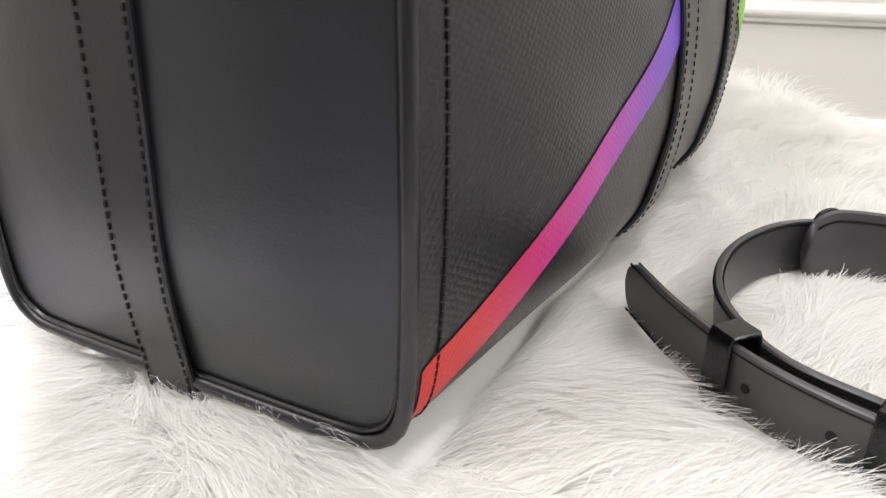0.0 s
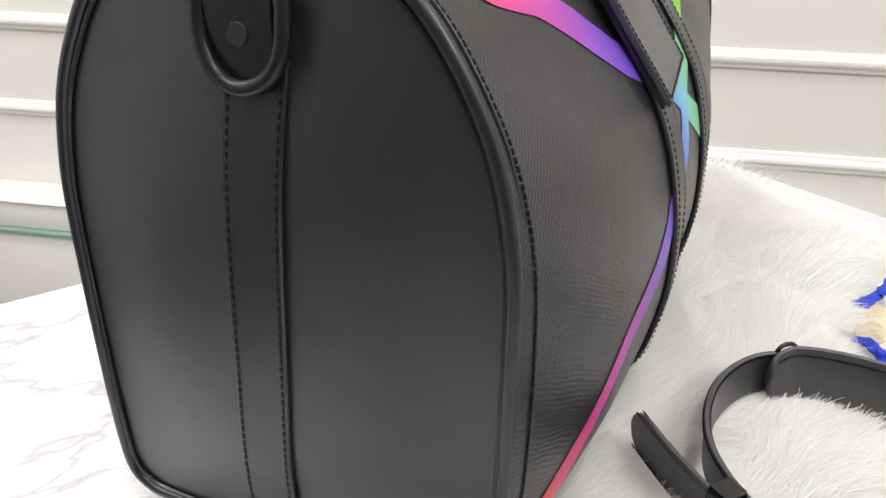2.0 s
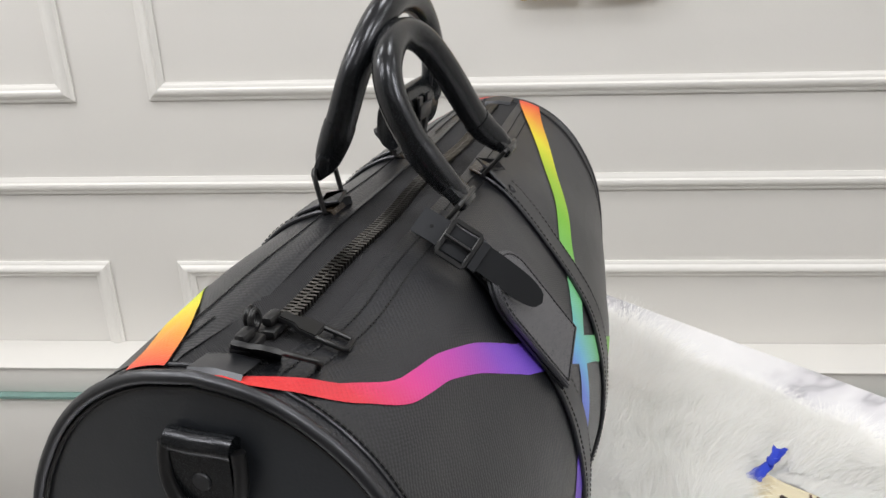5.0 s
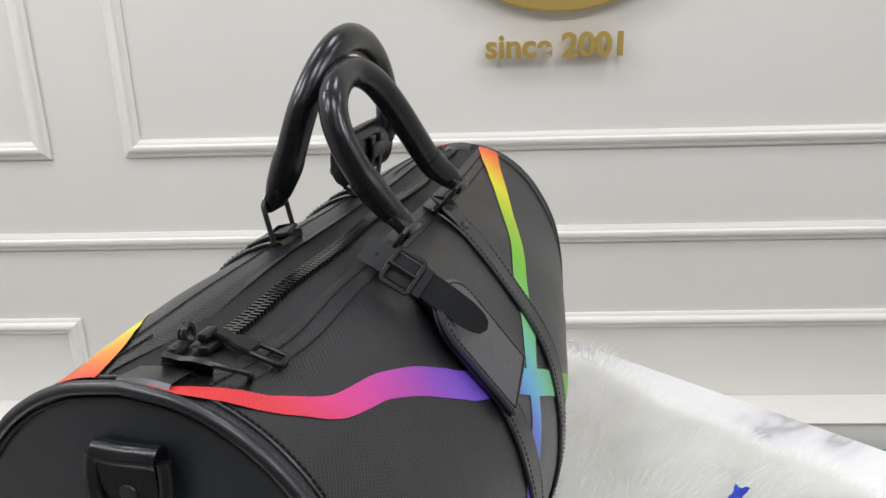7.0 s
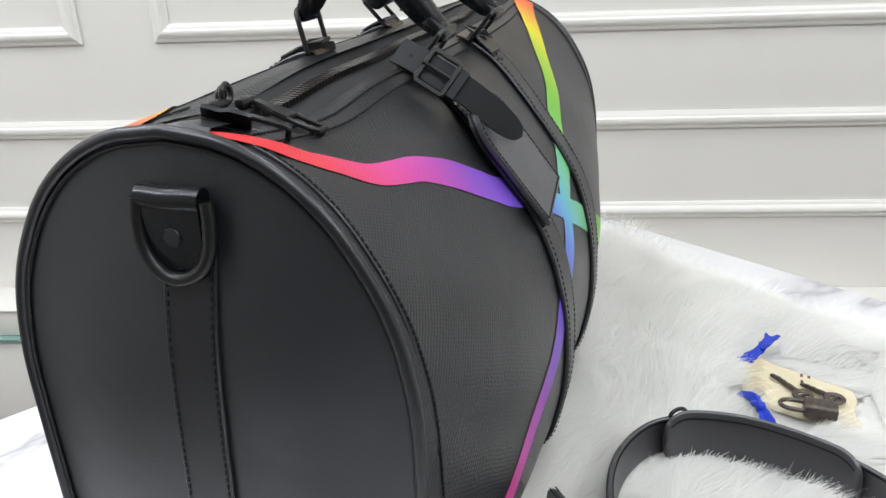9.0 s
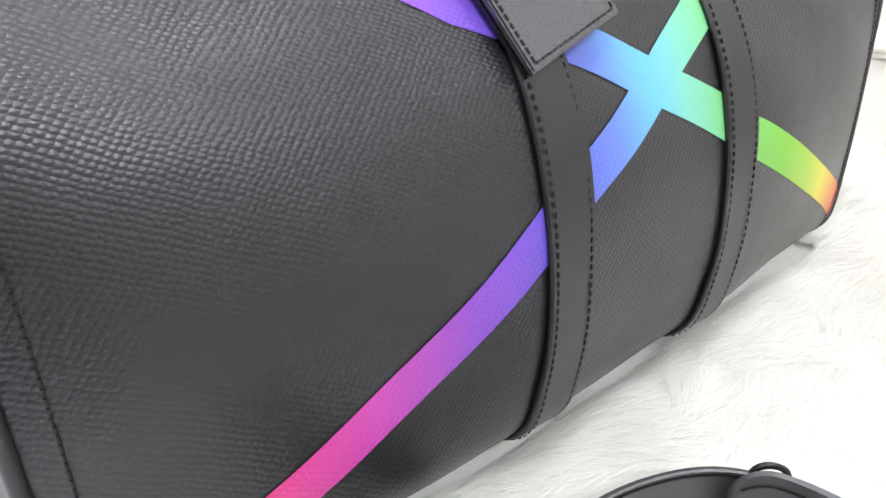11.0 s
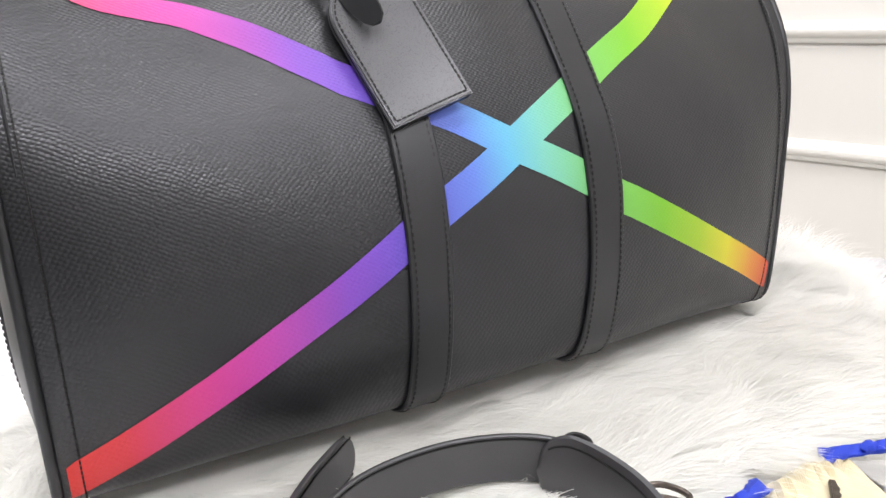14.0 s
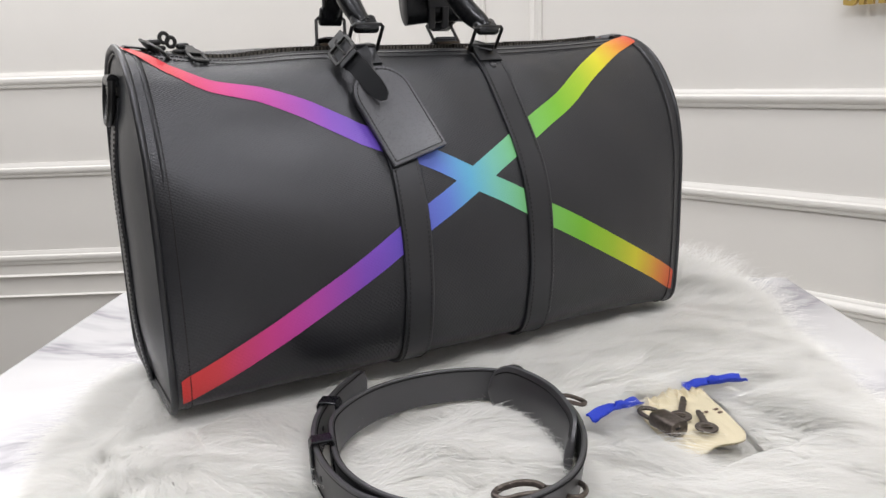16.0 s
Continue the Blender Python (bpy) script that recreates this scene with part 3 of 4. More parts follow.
    for side in (-1, 1):
        for i in range(105):
            t = 0.16 + 0.78 * i / 105
            px = x + s * 0.0125
            d = (hide_point(px, t + 0.003, side) - hide_point(px, t - 0.003, side)).normalized()
            nn = hide_normal(px, t, side)
            sts.append((hide_point(px, t, side) + nn * 0.0003, d, nn))
    stitches("stitching", sts, bag)

# end straps with a D-ring each
for x, s in ((X0 - HL, -1), (X0 + HL, 1)):
    def on_end(y, z, off=0.0):
        q = 1 - min(1.0, max(abs(y) / 0.112, abs(z - 0.15) / 0.156))
        return Vector((x + s * (end_swell(y, z, q) + 0.0014 + off), y, z))
    n = 40
    path = [on_end(0.013 - 0.016 * (i / n) ** 1.3, 0.004 + 0.272 * i / n) for i in range(n + 1)]
    bm = bmesh.new()
    sweep(bm, path, rect(0.0275, 0.003, 0.0008), up=Vector((s, 0, 0)))
    es = part("end_strap", bm, TRIM, bag, "smooth black leather strap with stitched edges")
    sts = []
    for off in (-0.0115, 0.0115):
        for i in range(60):
            q = i / 60 * n
            k = min(int(q), n - 1)
            p = path[k].lerp(path[k + 1], q - k)
            sts.append((p + Vector((s * 0.0016, off, 0)), (path[k + 1] - path[k]).normalized(), Vector((s, 0, 0))))
    stitches("stitching", sts, es)
    # folded leather tab, snap, ring
    yc, zt = 0.003, 0.289
    px = on_end(yc, zt).x + s * 0.004
    bm = bmesh.new()
    sweep(bm, [Vector((px, yc - 0.0160 + 0.032 * i / 8, zt + 0.0003 * math.sin(i))) for i in range(9)], [(a * 1.0, b * 1.12) for a, b in circle(0.0052, 14)], up=Vector((0, 0, 1)))
    part("ring_loop", bm, GLOSS, es, "rolled glossy leather loop")
    bm = bmesh.new()
    plate_into(bm, axes(on_end(yc, 0.267, 0.003), (0, 1, 0), (0, 0, 1)), [(-0.015, 0.02), (0.015, 0.02), (0.0145, -0.002), (0.010, -0.012), (0, -0.0155), (-0.010, -0.012), (-0.0145, -0.002)], 0.0028, 0.0008)
    part("ring_tab", bm, GLOSS, es, "pointed glossy leather tab")
    bm = bmesh.new()
    bmesh.ops.create_cone(bm, cap_ends=True, segments=20, radius1=0.0048, radius2=0.0042, depth=0.0016, matrix=Matrix.Translation(on_end(yc, 0.272, 0.0052)) @ Matrix.Rotation(radians(90) * s, 4, "Y"))
    part("snap", bm, TRIM, es, "round leather snap cap")
    bm = bmesh.new()
    ring = [(0.0195, 0.289), (0.0205, 0.280), (0.0195, 0.269), (0.0145, 0.259), (0.006, 0.2535), (-0.003, 0.254), (-0.011, 0.259), (-0.0155, 0.268), (-0.0165, 0.280), (-0.0155, 0.289)]
    pth = smooth_path([(px + s * (0.0015 + (0.291 - z) * 0.12), y, z) for y, z in ring], 5)
    sweep(bm, pth, circle(0.0033, 10), up=Vector((1, 0, 0)))
    part("d_ring", bm, BLACK_METAL, bag, "matt black metal D-ring")

# ---------------- zip ----------------
ZX0, ZX1 = X0 - HL + 0.018, X0 + HL - 0.012


def top_z(x):
    return hide_point(x, 1.0).z


bm = bmesh.new()
rows = []
for x in [X0 - HL + 2 * HL * i / 60 for i in range(61)]:
    a, c = hide_point(x, 0.952, -1), hide_point(x, 0.952, 1)
    row = []
    for q in (0, 0.2, 0.36, 0.44, 0.56, 0.64, 0.8, 1):
        p = a.lerp(c, q)
        p.z += (top_z(x) - p.z) * math.sin(math.pi * q) ** 0.7 - 0.0010
        row.append(p)
    rows.append(row)
grid_into(bm, rows)
part("zip_tape", bm, TAPE, bag, "woven black zip tape")
for sgn in (-1, 1):
    bm = bmesh.new()
    for i in range(128):
        x = ZX0 + 0.03 + (ZX1 - ZX0 - 0.05) * i / 128 + (0.00195 if sgn > 0 else 0)
        wob = 0.0022 * math.sin(x * 31)
        box_into(bm, pose(x, wob + sgn * 0.0024, top_z(x) + 0.0016, 0, 0, 0), 0.0019, 0.0056, 0.0032)
    tagged(part("zip_teeth", bm, ZIP_METAL, bag, "dark metal zip teeth", True), kind="stuff")
# leather facings along the zip, with two rows of stitching
for side in (-1, 1):
    bm = bmesh.new()
    xs = [X0 - HL + 0.004 + (2 * HL - 0.008) * i / 80 for i in range(81)]
    t0, t1 = 0.912, 0.957
    rows = []
    for x in xs:
        lift = [0.0001, 0.0003, 0.0003, 0.0003, 0.0003, -0.0008]
        rows.append([hide_point(x, t0 + (t1 - t0) * k / 5, side) + hide_normal(x, t0 + (t1 - t0) * k / 5, side) * l for k, l in enumerate(lift)])
    grid_into(bm, rows)
    fac = part("zip_facing", bm, BODY, bag, "black leather facing beside the zip")
    sts = []
    for tq in (0.918, 0.938):
        for i in range(150):
            x = X0 - HL + 0.02 + (2 * HL - 0.04) * i / 150
            nn = hide_normal(x, tq, side)
            sts.append((hide_point(x, tq, side) + nn * 0.0005, Vector((1, 0, 0)), nn))
    stitches("stitching", sts, fac)
for x, s in ((X0 - HL, 1), (X0 + HL, -1)):
    bm = bmesh.new()
    grid_into(bm, [[Vector((x + s * (0.003 + 0.021 * i / 8), y, hide_point(x + s * (0.003 + 0.021 * i / 8), 1.0).z + 0.0028 - abs(y) * 0.12 - (0.0025 if i in (0, 8) else 0))) for y in (-0.0135, -0.013, -0.007, 0, 0.007, 0.013, 0.0135)] for i in range(9)])
    part("zip_end_tab", bm, TRIM, bag, "leather tab closing the zip end")


def slider(x, s, top, tip, face):
    """A zip slider: its eye stands at the end s (+1 or -1 along x) and the windowed pull hangs from top down to tip."""
    z = top_z(x) + 0.0045
    bm = bmesh.new()
    box_into(bm, pose(x, 0, z - 0.0015), 0.016, 0.0115, 0.0044, 0.0018)
    box_into(bm, pose(x - s * 0.001, 0, z + 0.0034), 0.012, 0.0062, 0.0056, 0.0024)
    sl = part("zip_slider", bm, BLACK_METAL, bag, "matt black zip slider")
    bm = bmesh.new()
    ex = x + s * 0.0075
    sweep(bm, [Vector((ex + 0.0036 * math.cos(a), 0.003 - s * 0.0035, z + 0.0072 + 0.0042 * math.sin(a))) for a in [2 * math.pi * i / 22 for i in range(22)]], rect(0.0034, 0.0026, 0.001), up=Vector((0, 1, 0)), closed=True)
    part("lock_eye", bm, BLACK_METAL, sl, "round metal eye")
    a, b = Vector(top), Vector(tip)
    y = (b - a).normalized()
    m = axes(a, y.cross(Vector(face)), y)
    L, w, wn = (b - a).length, 0.0076, 0.0042
    bm = bmesh.new()
    # waisted solid plate above, open frame below
    plate_into(bm, m, [(-wn, -0.002), (wn, -0.002), (wn, L * 0.16), (w * 0.95, L * 0.27), (w, L * 0.5), (w, L * 0.53), (-w, L * 0.53), (-w, L * 0.5), (-w * 0.95, L * 0.27), (-wn, L * 0.16)], 0.0026, 0.0007)
    loop = [(-w + 0.0014, L * 0.52), (-w + 0.0014, L - 0.003), (-w + 0.0022, L - 0.0016), (w - 0.0022, L - 0.0016), (w - 0.0014, L - 0.003), (w - 0.0014, L * 0.52)]
    sweep(bm, [m @ Vector((u, v, 0)) for u, v in loop], rect(0.0030, 0.0026, 0.0007), up=m.to_3x3() @ Vector((0, 0, 1)))
    part("zip_pull", bm, BLACK_METAL, sl, "windowed metal zip pull")


def over_skin(x, y, gap):
    """The place just over the front of the bag at x and y."""
    a, b = 0.6, 1.0
    for _ in range(30):
        q = (a + b) / 2
        a, b = (q, b) if hide_point(x, q).y < y else (a, q)
    return hide_point(x, a) + hide_normal(x, a) * gap


slider(-0.1945, -1, (-0.189, -0.0045, top_z(-0.189) + 0.0075), over_skin(-0.187, -0.037, 0.0028), (0.15, -0.5, 1))
slider(-0.2165, 1, (-0.2265, -0.0005, top_z(-0.226) + 0.0065), over_skin(-0.2145, -0.034, 0.0034), (0.9, -0.5, 0.45))


# ---------------- rings and handles ----------------
def ring_at(c, along, up, w=0.034, h=0.03, r=0.0018):
    bm = bmesh.new()
    along, up = Vector(along).normalized(), Vector(up).normalized()
    q = [(-w / 2, -h / 2), (w / 2, -h / 2), (w / 2, h / 2), (-w / 2, h / 2)]
    pts = []
    for i in range(4):
        a, b = q[i], q[(i + 1) % 4]
        for k in (0.08, 0.35, 0.65, 0.92):
            pts.append(Vector(c) + along * (a[0] + (b[0] - a[0]) * k) + up * (a[1] + (b[1] - a[1]) * k))
    sweep(bm, pts, circle(r, 8), up=along.cross(up), closed=True)
    return part("handle_ring", bm, BLACK_METAL, bag, "rectangular matt black metal ring")


FRONT_H = [(-0.037, -0.054, 0.330), (-0.042, -0.042, 0.343), (-0.046, -0.026, 0.365), (-0.046, -0.012, 0.393), (-0.034, -0.005, 0.414), (0.000, -0.001, 0.4255), (0.026, -0.007, 0.420), (0.048, -0.017, 0.397),
           (0.078, -0.032, 0.354), (0.091, -0.044, 0.337), (0.0975, -0.053, 0.328)]
REAR_H = [(-0.034, 0.044, 0.342), (-0.034, 0.039, 0.353), (-0.033, 0.030, 0.374), (-0.027, 0.019, 0.408), (-0.002, 0.011, 0.437), (0.036, 0.009, 0.447), (0.078, 0.010, 0.435), (0.104, 0.010, 0.404),
          (0.112, 0.015, 0.370), (0.106, 0.036, 0.348), (0.0995, 0.052, 0.337)]
for run, side in ((FRONT_H, -1), (REAR_H, 1)):
    pth = smooth_path(run, 8)
    bm = bmesh.new()
    n = len(pth)

    def girth(q):
        e = min(q, 1 - q)
        return 0.62 + 0.38 * min(1, max(0, (e - 0.05) / 0.12)) ** 0.6 if e > 0.02 else 0.5
    sec = [(0.0094 * math.cos(a), 0.0106 * math.sin(a)) for a in [2 * math.pi * k / 16 for k in range(16)]]
    mid_p = Vector((0.032, 0, 0.36))
    sweep(bm, pth, sec, up=lambda i: (pth[i] - mid_p), scale=girth)
    hd = part("handle", bm, GLOSS, bag, "rolled glossy black leather handle")
    # raised seam under the roll
    bm = bmesh.new()
    seam = []
    for i in range(6, n - 6):
        seam.append(pth[i] + (mid_p - pth[i]).normalized() * 0.0092 * girth(i / (n - 1)))
    sweep(bm, seam, rect(0.003, 0.004, 0.0008), up=lambda i: (seam[i] - mid_p))
    part("handle_seam", bm, TRIM, hd)
    sts = []
    for i in range(8, n - 8):
        d = (pth[i + 1] - pth[i - 1]).normalized()
        inw = (mid_p - pth[i]).normalized()
        sd = d.cross(inw).normalized()
        for q in (0.0, 0.5):
            for s2 in (-1, 1):
                p = pth[i].lerp(pth[i + 1], q) + inw * 0.0062 + sd * s2 * 0.0063
                sts.append((p, d, sd * s2))
    stitches("stitching", sts, hd, 0.0022, 0.0004)
    for rng_i in (range(3, 17), range(n - 17, n - 3)):
        idx = list(rng_i)
        bm = bmesh.new()
        sp = [pth[i] for i in idx]
        first = idx[0] < n / 2
        sweep(bm, sp, [(a * 1.07, c * 1.05) for a, c in sec], up=lambda i: (sp[i] - mid_p), scale=lambda q: girth(idx[0] / (n - 1) + q * (idx[-1] - idx[0]) / (n - 1)) + (0.06 * q if not first else 0.06 * (1 - q)))
        part("handle_sleeve", bm, GLOSS, hd, "glossy leather wrapped over the handle end")
    # leather loops at both feet, rings, and the strap heads they hang from
    for foot, nxt, sx in ((pth[0], pth[5], STRAPS[0]), (pth[-1], pth[-6], STRAPS[1])):
        d = (nxt - foot).normalized()
        bm = bmesh.new()
        box_into(bm, axes(foot + d * 0.005, (1, 0, 0), d), 0.025, 0.019, 0.0085, 0.003)
        part("handle_foot", bm, GLOSS, hd, "folded leather handle end")
        base = hide_point(sx, TOP_T, side) + hide_normal(sx, TOP_T, side) * 0.003
        upv = (foot - base).normalized()
        along = Vector((1, 0, 0))
        low = foot - upv * min(0.024, (foot - base).length)
        ring_at((foot + low) / 2, along, upv, 0.031, (foot - low).length + 0.007)
        bm = bmesh.new()
        nn = hide_normal(sx, TOP_T, side)
        lp = [hide_point(sx, 0.88, side) + nn * 0.0045, hide_point(sx, 0.905, side) + nn * 0.0056, base.lerp(low, 0.55) + nn * 0.004, low + upv * 0.0035, low - nn * 0.003, base.lerp(low, 0.4) - nn * 0.003]
        sweep(bm, smooth_path(lp, 4), rect(0.0265, 0.0026, 0.0007), up=nn)
        part("strap_loop", bm, TRIM, bag)
        bm = bmesh.new()
        bmesh.ops.create_uvsphere(bm, u_segments=14, v_segments=8, radius=0.0042, matrix=Matrix.Translation(hide_point(sx, 0.872, side) + hide_normal(sx, 0.872, side) * 0.0034) @ hide_normal(sx, 0.872, side).to_track_quat("Z", "Y").to_matrix().to_4x4() @ Matrix.Diagonal((1, 1, 0.35, 1)))
        part("rivet", bm, TRIM, bag, "leather covered rivet")
        # patch under the strap head; its brown is a reflection put into the colour
        bm = bmesh.new()
        q0, q1 = 0.915, 0.95
        pp = [hide_point(sx, q0 + (q1 - q0) * i / 6, side) + hide_normal(sx, q0 + (q1 - q0) * i / 6, side) * 0.0022 for i in range(7)]
        sweep(bm, pp, rect(0.0275, 0.0018, 0.0006), up=hide_normal(sx, 0.945, side))
        part("strap_patch", bm, BROWN_GLINT, bag, "glossy black leather patch with a brown reflection put in its colour")

# leather cuff hanging on the far handle
cuff = thing("handle_cuff", (0.078, 0.022, 0.338), "black leather cuff with two snap tabs round the rear handle", "strap")
cm = axes(Vector((0.078, 0.022, 0.3585)), (1, -0.05, 0.06), (0, 1, 0.15))
bm = bmesh.new()
sweep(bm, [cm @ Vector((0.0375 * q, 0, 0.0015 * (1 - q * q))) for q in (-1, -0.985, -0.8, -0.4, 0, 0.4, 0.8, 0.985, 1)], [(0.011 * math.cos(a), 0.0205 * math.copysign(abs(math.sin(a)) ** 0.8, math.sin(a))) for a in [2 * math.pi * k / 24 for k in range(24)]], up=cm.to_3x3() @ Vector((0, 0, 1)), scale=lambda q: 0.94 if q in (0.0, 1.0) else 1)
part("cuff_band", bm, GLOSS, cuff, "glossy leather sleeve")
for q in (-0.010, 0.006):
    bm = bmesh.new()
    sweep(bm, [cm @ Vector((q, -0.0118 - 0.0008 * math.cos(z * 90), z)) for z in (0.016, 0.008, 0, -0.01, -0.018, -0.0235)], rect(0.0075, 0.0022, 0.0006), up=Vector((0, -1, 0)))
    part("snap_tab", bm, TRIM, cuff, "narrow leather tab")
bm = bmesh.new()
box_into(bm, cm @ Matrix.Translation((-0.002, -0.0135, 0.004)), 0.024, 0.003, 0.012, 0.001)
part("cuff_buckle", bm, TRIM, cuff, "leather keeper")

# ---------------- luggage tag ----------------
tag = thing("luggage_tag", (-0.023, -0.121, 0.215), "stitched black leather luggage tag with buckled belt hanging on the bag", "luggage tag")
TBL, TBR, TAP = Vector((-0.0495, -0.1225, 0.207)), Vector((0.005, -0.1195, 0.2225)), Vector((-0.0405, -0.072, 0.293))
tm = axes((TBL + TBR) / 2, TBR - TBL, TAP - (TBL + TBR) / 2)
tw, th = (TBR - TBL).length / 2, (TAP - (TBL + TBR) / 2).length
arch = [(-tw, 0), (tw, 0)] + [(tw * 0.99 * math.cos(a), th - tw * 0.99 + tw * 0.99 * math.sin(a)) for a in [math.pi * i / 20 for i in range(21)]]
for off, nm in ((0.0, "back_leaf"), (0.0036, "front_leaf")):
    bm = bmesh.new()
    plate_into(bm, tm @ Matrix.Translation((0, 0, off)), arch, 0.003, 0.0009)
    lf = part(nm, bm, TAG if off else TRIM, tag, "polished black leather leaf")
sts = []
rim = [(-tw + 0.003, 0.003), (tw - 0.003, 0.003)] + [((tw - 0.003) * math.cos(a), th - tw + (tw - 0.003) * math.sin(a)) for a in [math.pi * i / 20 for i in range(21)]] + [(-tw + 0.003, 0.003)]
zn = (tm.to_3x3() @ Vector((0, 0, 1)))
for (x1, y1), (x2, y2) in zip(rim, rim[1:]):
    L = math.hypot(x2 - x1, y2 - y1)
    for k in range(max(1, int(L / 0.0036))):
        q = (k + 0.5) / max(1, int(L / 0.0036))
        sts.append((tm @ Vector((x1 + (x2 - x1) * q, y1 + (y2 - y1) * q, 0.0051)), (tm.to_3x3() @ Vector((x2 - x1, y2 - y1, 0))).normalized(), zn))
stitches("stitching", sts, tag)
# belt: from the strap's ring down over the tag
bpath = [(-0.0600, -0.0300, 0.3225), (-0.0620, -0.0440, 0.3165), (-0.0630, -0.0565, 0.3090), (-0.0595, -0.0735, 0.2978), (-0.0535, -0.0905, 0.2825), (-0.0455, -0.1055, 0.2665)]
bp = smooth_path(bpath, 6)
bm = bmesh.new()
rows = []
n = len(bp)
for i, p in enumerate(bp):
    d = (bp[min(i + 1, n - 1)] - bp[max(i - 1, 0)]).normalized()
    sdv = Vector((0.563, -0.424, 0.694)).normalized()
    up = sdv.cross(d).normalized()
    q = i / (n - 1)
    w = 0.0088 * (1 if q < 0.8 else max(0.06, math.sqrt(max(0, 1 - ((q - 0.8) / 0.2) ** 2))))
    rows.append([p + sdv * a * w + up * b * 0.0013 for a, b in ((-1, -1), (1, -1), (1, 1), (-1, 1))])
vs = grid_into(bm, rows, close_v=True)
bm.faces.new(vs[0])
bm.faces.new(vs[-1][::-1])
part("belt", bm, BELT_LEATHER, tag, "narrow leather belt with pointed tip", False, 30)
bc = bp[12]
bd = (bp[15] - bp[9]).normalized()
bs = Vector((0.563, -0.424, 0.694)).normalized()
bu = bs.cross(bd).normalized()
if bu.z < 0:
    bu = -bu
bm = bmesh.new()
q = []
for a, b in ((-1, -1), (1, -1), (1, 1), (-1, 1)):
    q.append(bc + bs * a * 0.0115 + bd * b * 0.0098 + bu * 0.0026)
pts = []
for i in range(4):
    for k in (0.06, 0.35, 0.65, 0.94):
        pts.append(q[i].lerp(q[(i + 1) % 4], k))
sweep(bm, pts, rect(0.0034, 0.0028, 0.0006), up=bu, closed=True)
part("buckle", bm, BLACK_METAL, tag, "square matt black buckle")
bm = bmesh.new()
sweep(bm, [bc + bd * -0.011 + bu * 0.0045, bc + bu * 0.004, bc + bd * 0.0085 + bu * 0.0042], circle(0.0012, 8), up=bs)
part("buckle_prong", bm, BLACK_METAL, tag)
# black disc on the belt in place of a hole's dark inside
bm = bmesh.new()
bmesh.ops.create_cone(bm, cap_ends=True, segments=16, radius1=0.0013, radius2=0.0013, depth=0.0004, matrix=axes(bp[4] + bu * 0.0015, bs, bd))
part("belt_hole_disc", bm, THREAD, tag, "dark disc for the shade of a punched hole")
bm = bmesh.new()
sweep(bm, [bc + bd * 0.0145 + bs * a * 0.0094 + bu * b * 0.0028 for a, b in ((-1, -1), (1, -1), (1, 1), (-1, 1))], rect(0.0018, 0.006, 0.0005), up=bd, closed=True)
part("keeper", bm, BELT_LEATHER, tag, "leather keeper loop")
bm = bmesh.new()
lo = smooth_path([tm @ Vector((-0.002, th - 0.014, 0.0035)), tm @ Vector((-0.003, th - 0.002, 0.005)), Vector((-0.0445, -0.064, 0.303)), Vector((-0.044, -0.054, 0.311))], 5)
sweep(bm, lo, rect(0.012, 0.0024, 0.0006), up=Vector((-0.5, -0.7, 0.5)))
part("hanger", bm, TRIM, tag, "leather hanger strip")

# ---------------- shoulder strap ----------------
sh = thing("shoulder_strap", (-0.08, -0.28, 0.0), "coiled black leather shoulder strap with padded section lying on the fur", "strap")
LOOP = [(-0.166, -0.245), (-0.151, -0.212), (-0.117, -0.187), (-0.08, -0.1785), (-0.04, -0.183), (-0.005, -0.202), (0.012, -0.235), (0.012, -0.272), (0.0, -0.312), (-0.025, -0.35),
        (-0.058, -0.377), (-0.1, -0.384), (-0.14, -0.367), (-0.168, -0.333), (-0.176, -0.288)]
SZ = 0.0215


def upright_band(name, pts, w, thick, mat_, parent, label, closed=False, zc=SZ, lean=0.12, zf=None):
    p = smooth_path([(x, y, (zf(i) if zf else zc)) for i, (x, y) in enumerate(pts)], 7, closed)
    c = Vector((-0.08, -0.285, 0))
    bm = bmesh.new()
    sweep(bm, p, rect(thick, w, min(0.0008, thick * 0.3)), up=lambda i: Vector((0, 0, 1)) + (Vector((p[i].x, p[i].y, 0)) - c).normalized() * lean, closed=closed)
    ob = part(name, bm, mat_, parent, label)
    return ob, p


ob, lp = upright_band("strap_band", LOOP, 0.029, 0.0036, STRAP_LEATHER, sh, "smooth black leather band", True)
sts = []
for i in range(len(lp)):
    a, b = lp[i], lp[(i + 1) % len(lp)]
    d = (b - a).normalized()
    nn = d.cross(Vector((0, 0, 1)))
    for q in (0.0, 0.25, 0.5, 0.75):
        p = a.lerp(b, q)
        for s2 in (-1, 1):
            out = (Vector((p.x, p.y, 0)) - Vector((-0.08, -0.285, 0))).normalized()
            sts.append((p + Vector((0, 0, 0.0122)) + out * 0.0015 + nn * s2 * 0.0019, d, nn * s2))
stitches("stitching", sts, ob)
# shoulder pad inside the loop
PADR = [(-0.0085, -0.2085), (0.003, -0.225), (0.0075, -0.247), (0.0065, -0.274), (-0.002, -0.303), (-0.014, -0.328), (-0.028, -0.3445)]
p = smooth_path([(x, y, SZ) for x, y in PADR], 8)
bm = bmesh.new()
rows = []
n = len(p)
for i in range(n):
    d = (p[min(i + 1, n - 1)] - p[max(i - 1, 0)]).normalized()
    inw = Vector((0, 0, 1)).cross(d).normalized()
    if inw.dot(Vector((-0.08, -0.285, 0)) - Vector((p[i].x, p[i].y, 0))) < 0:
        inw = -inw
    q = i / (n - 1)
    e = min(q, 1 - q)
    hw = 0.0225 * math.sqrt(max(0.004, 1 - max(0, 1 - e / 0.17) ** 2))
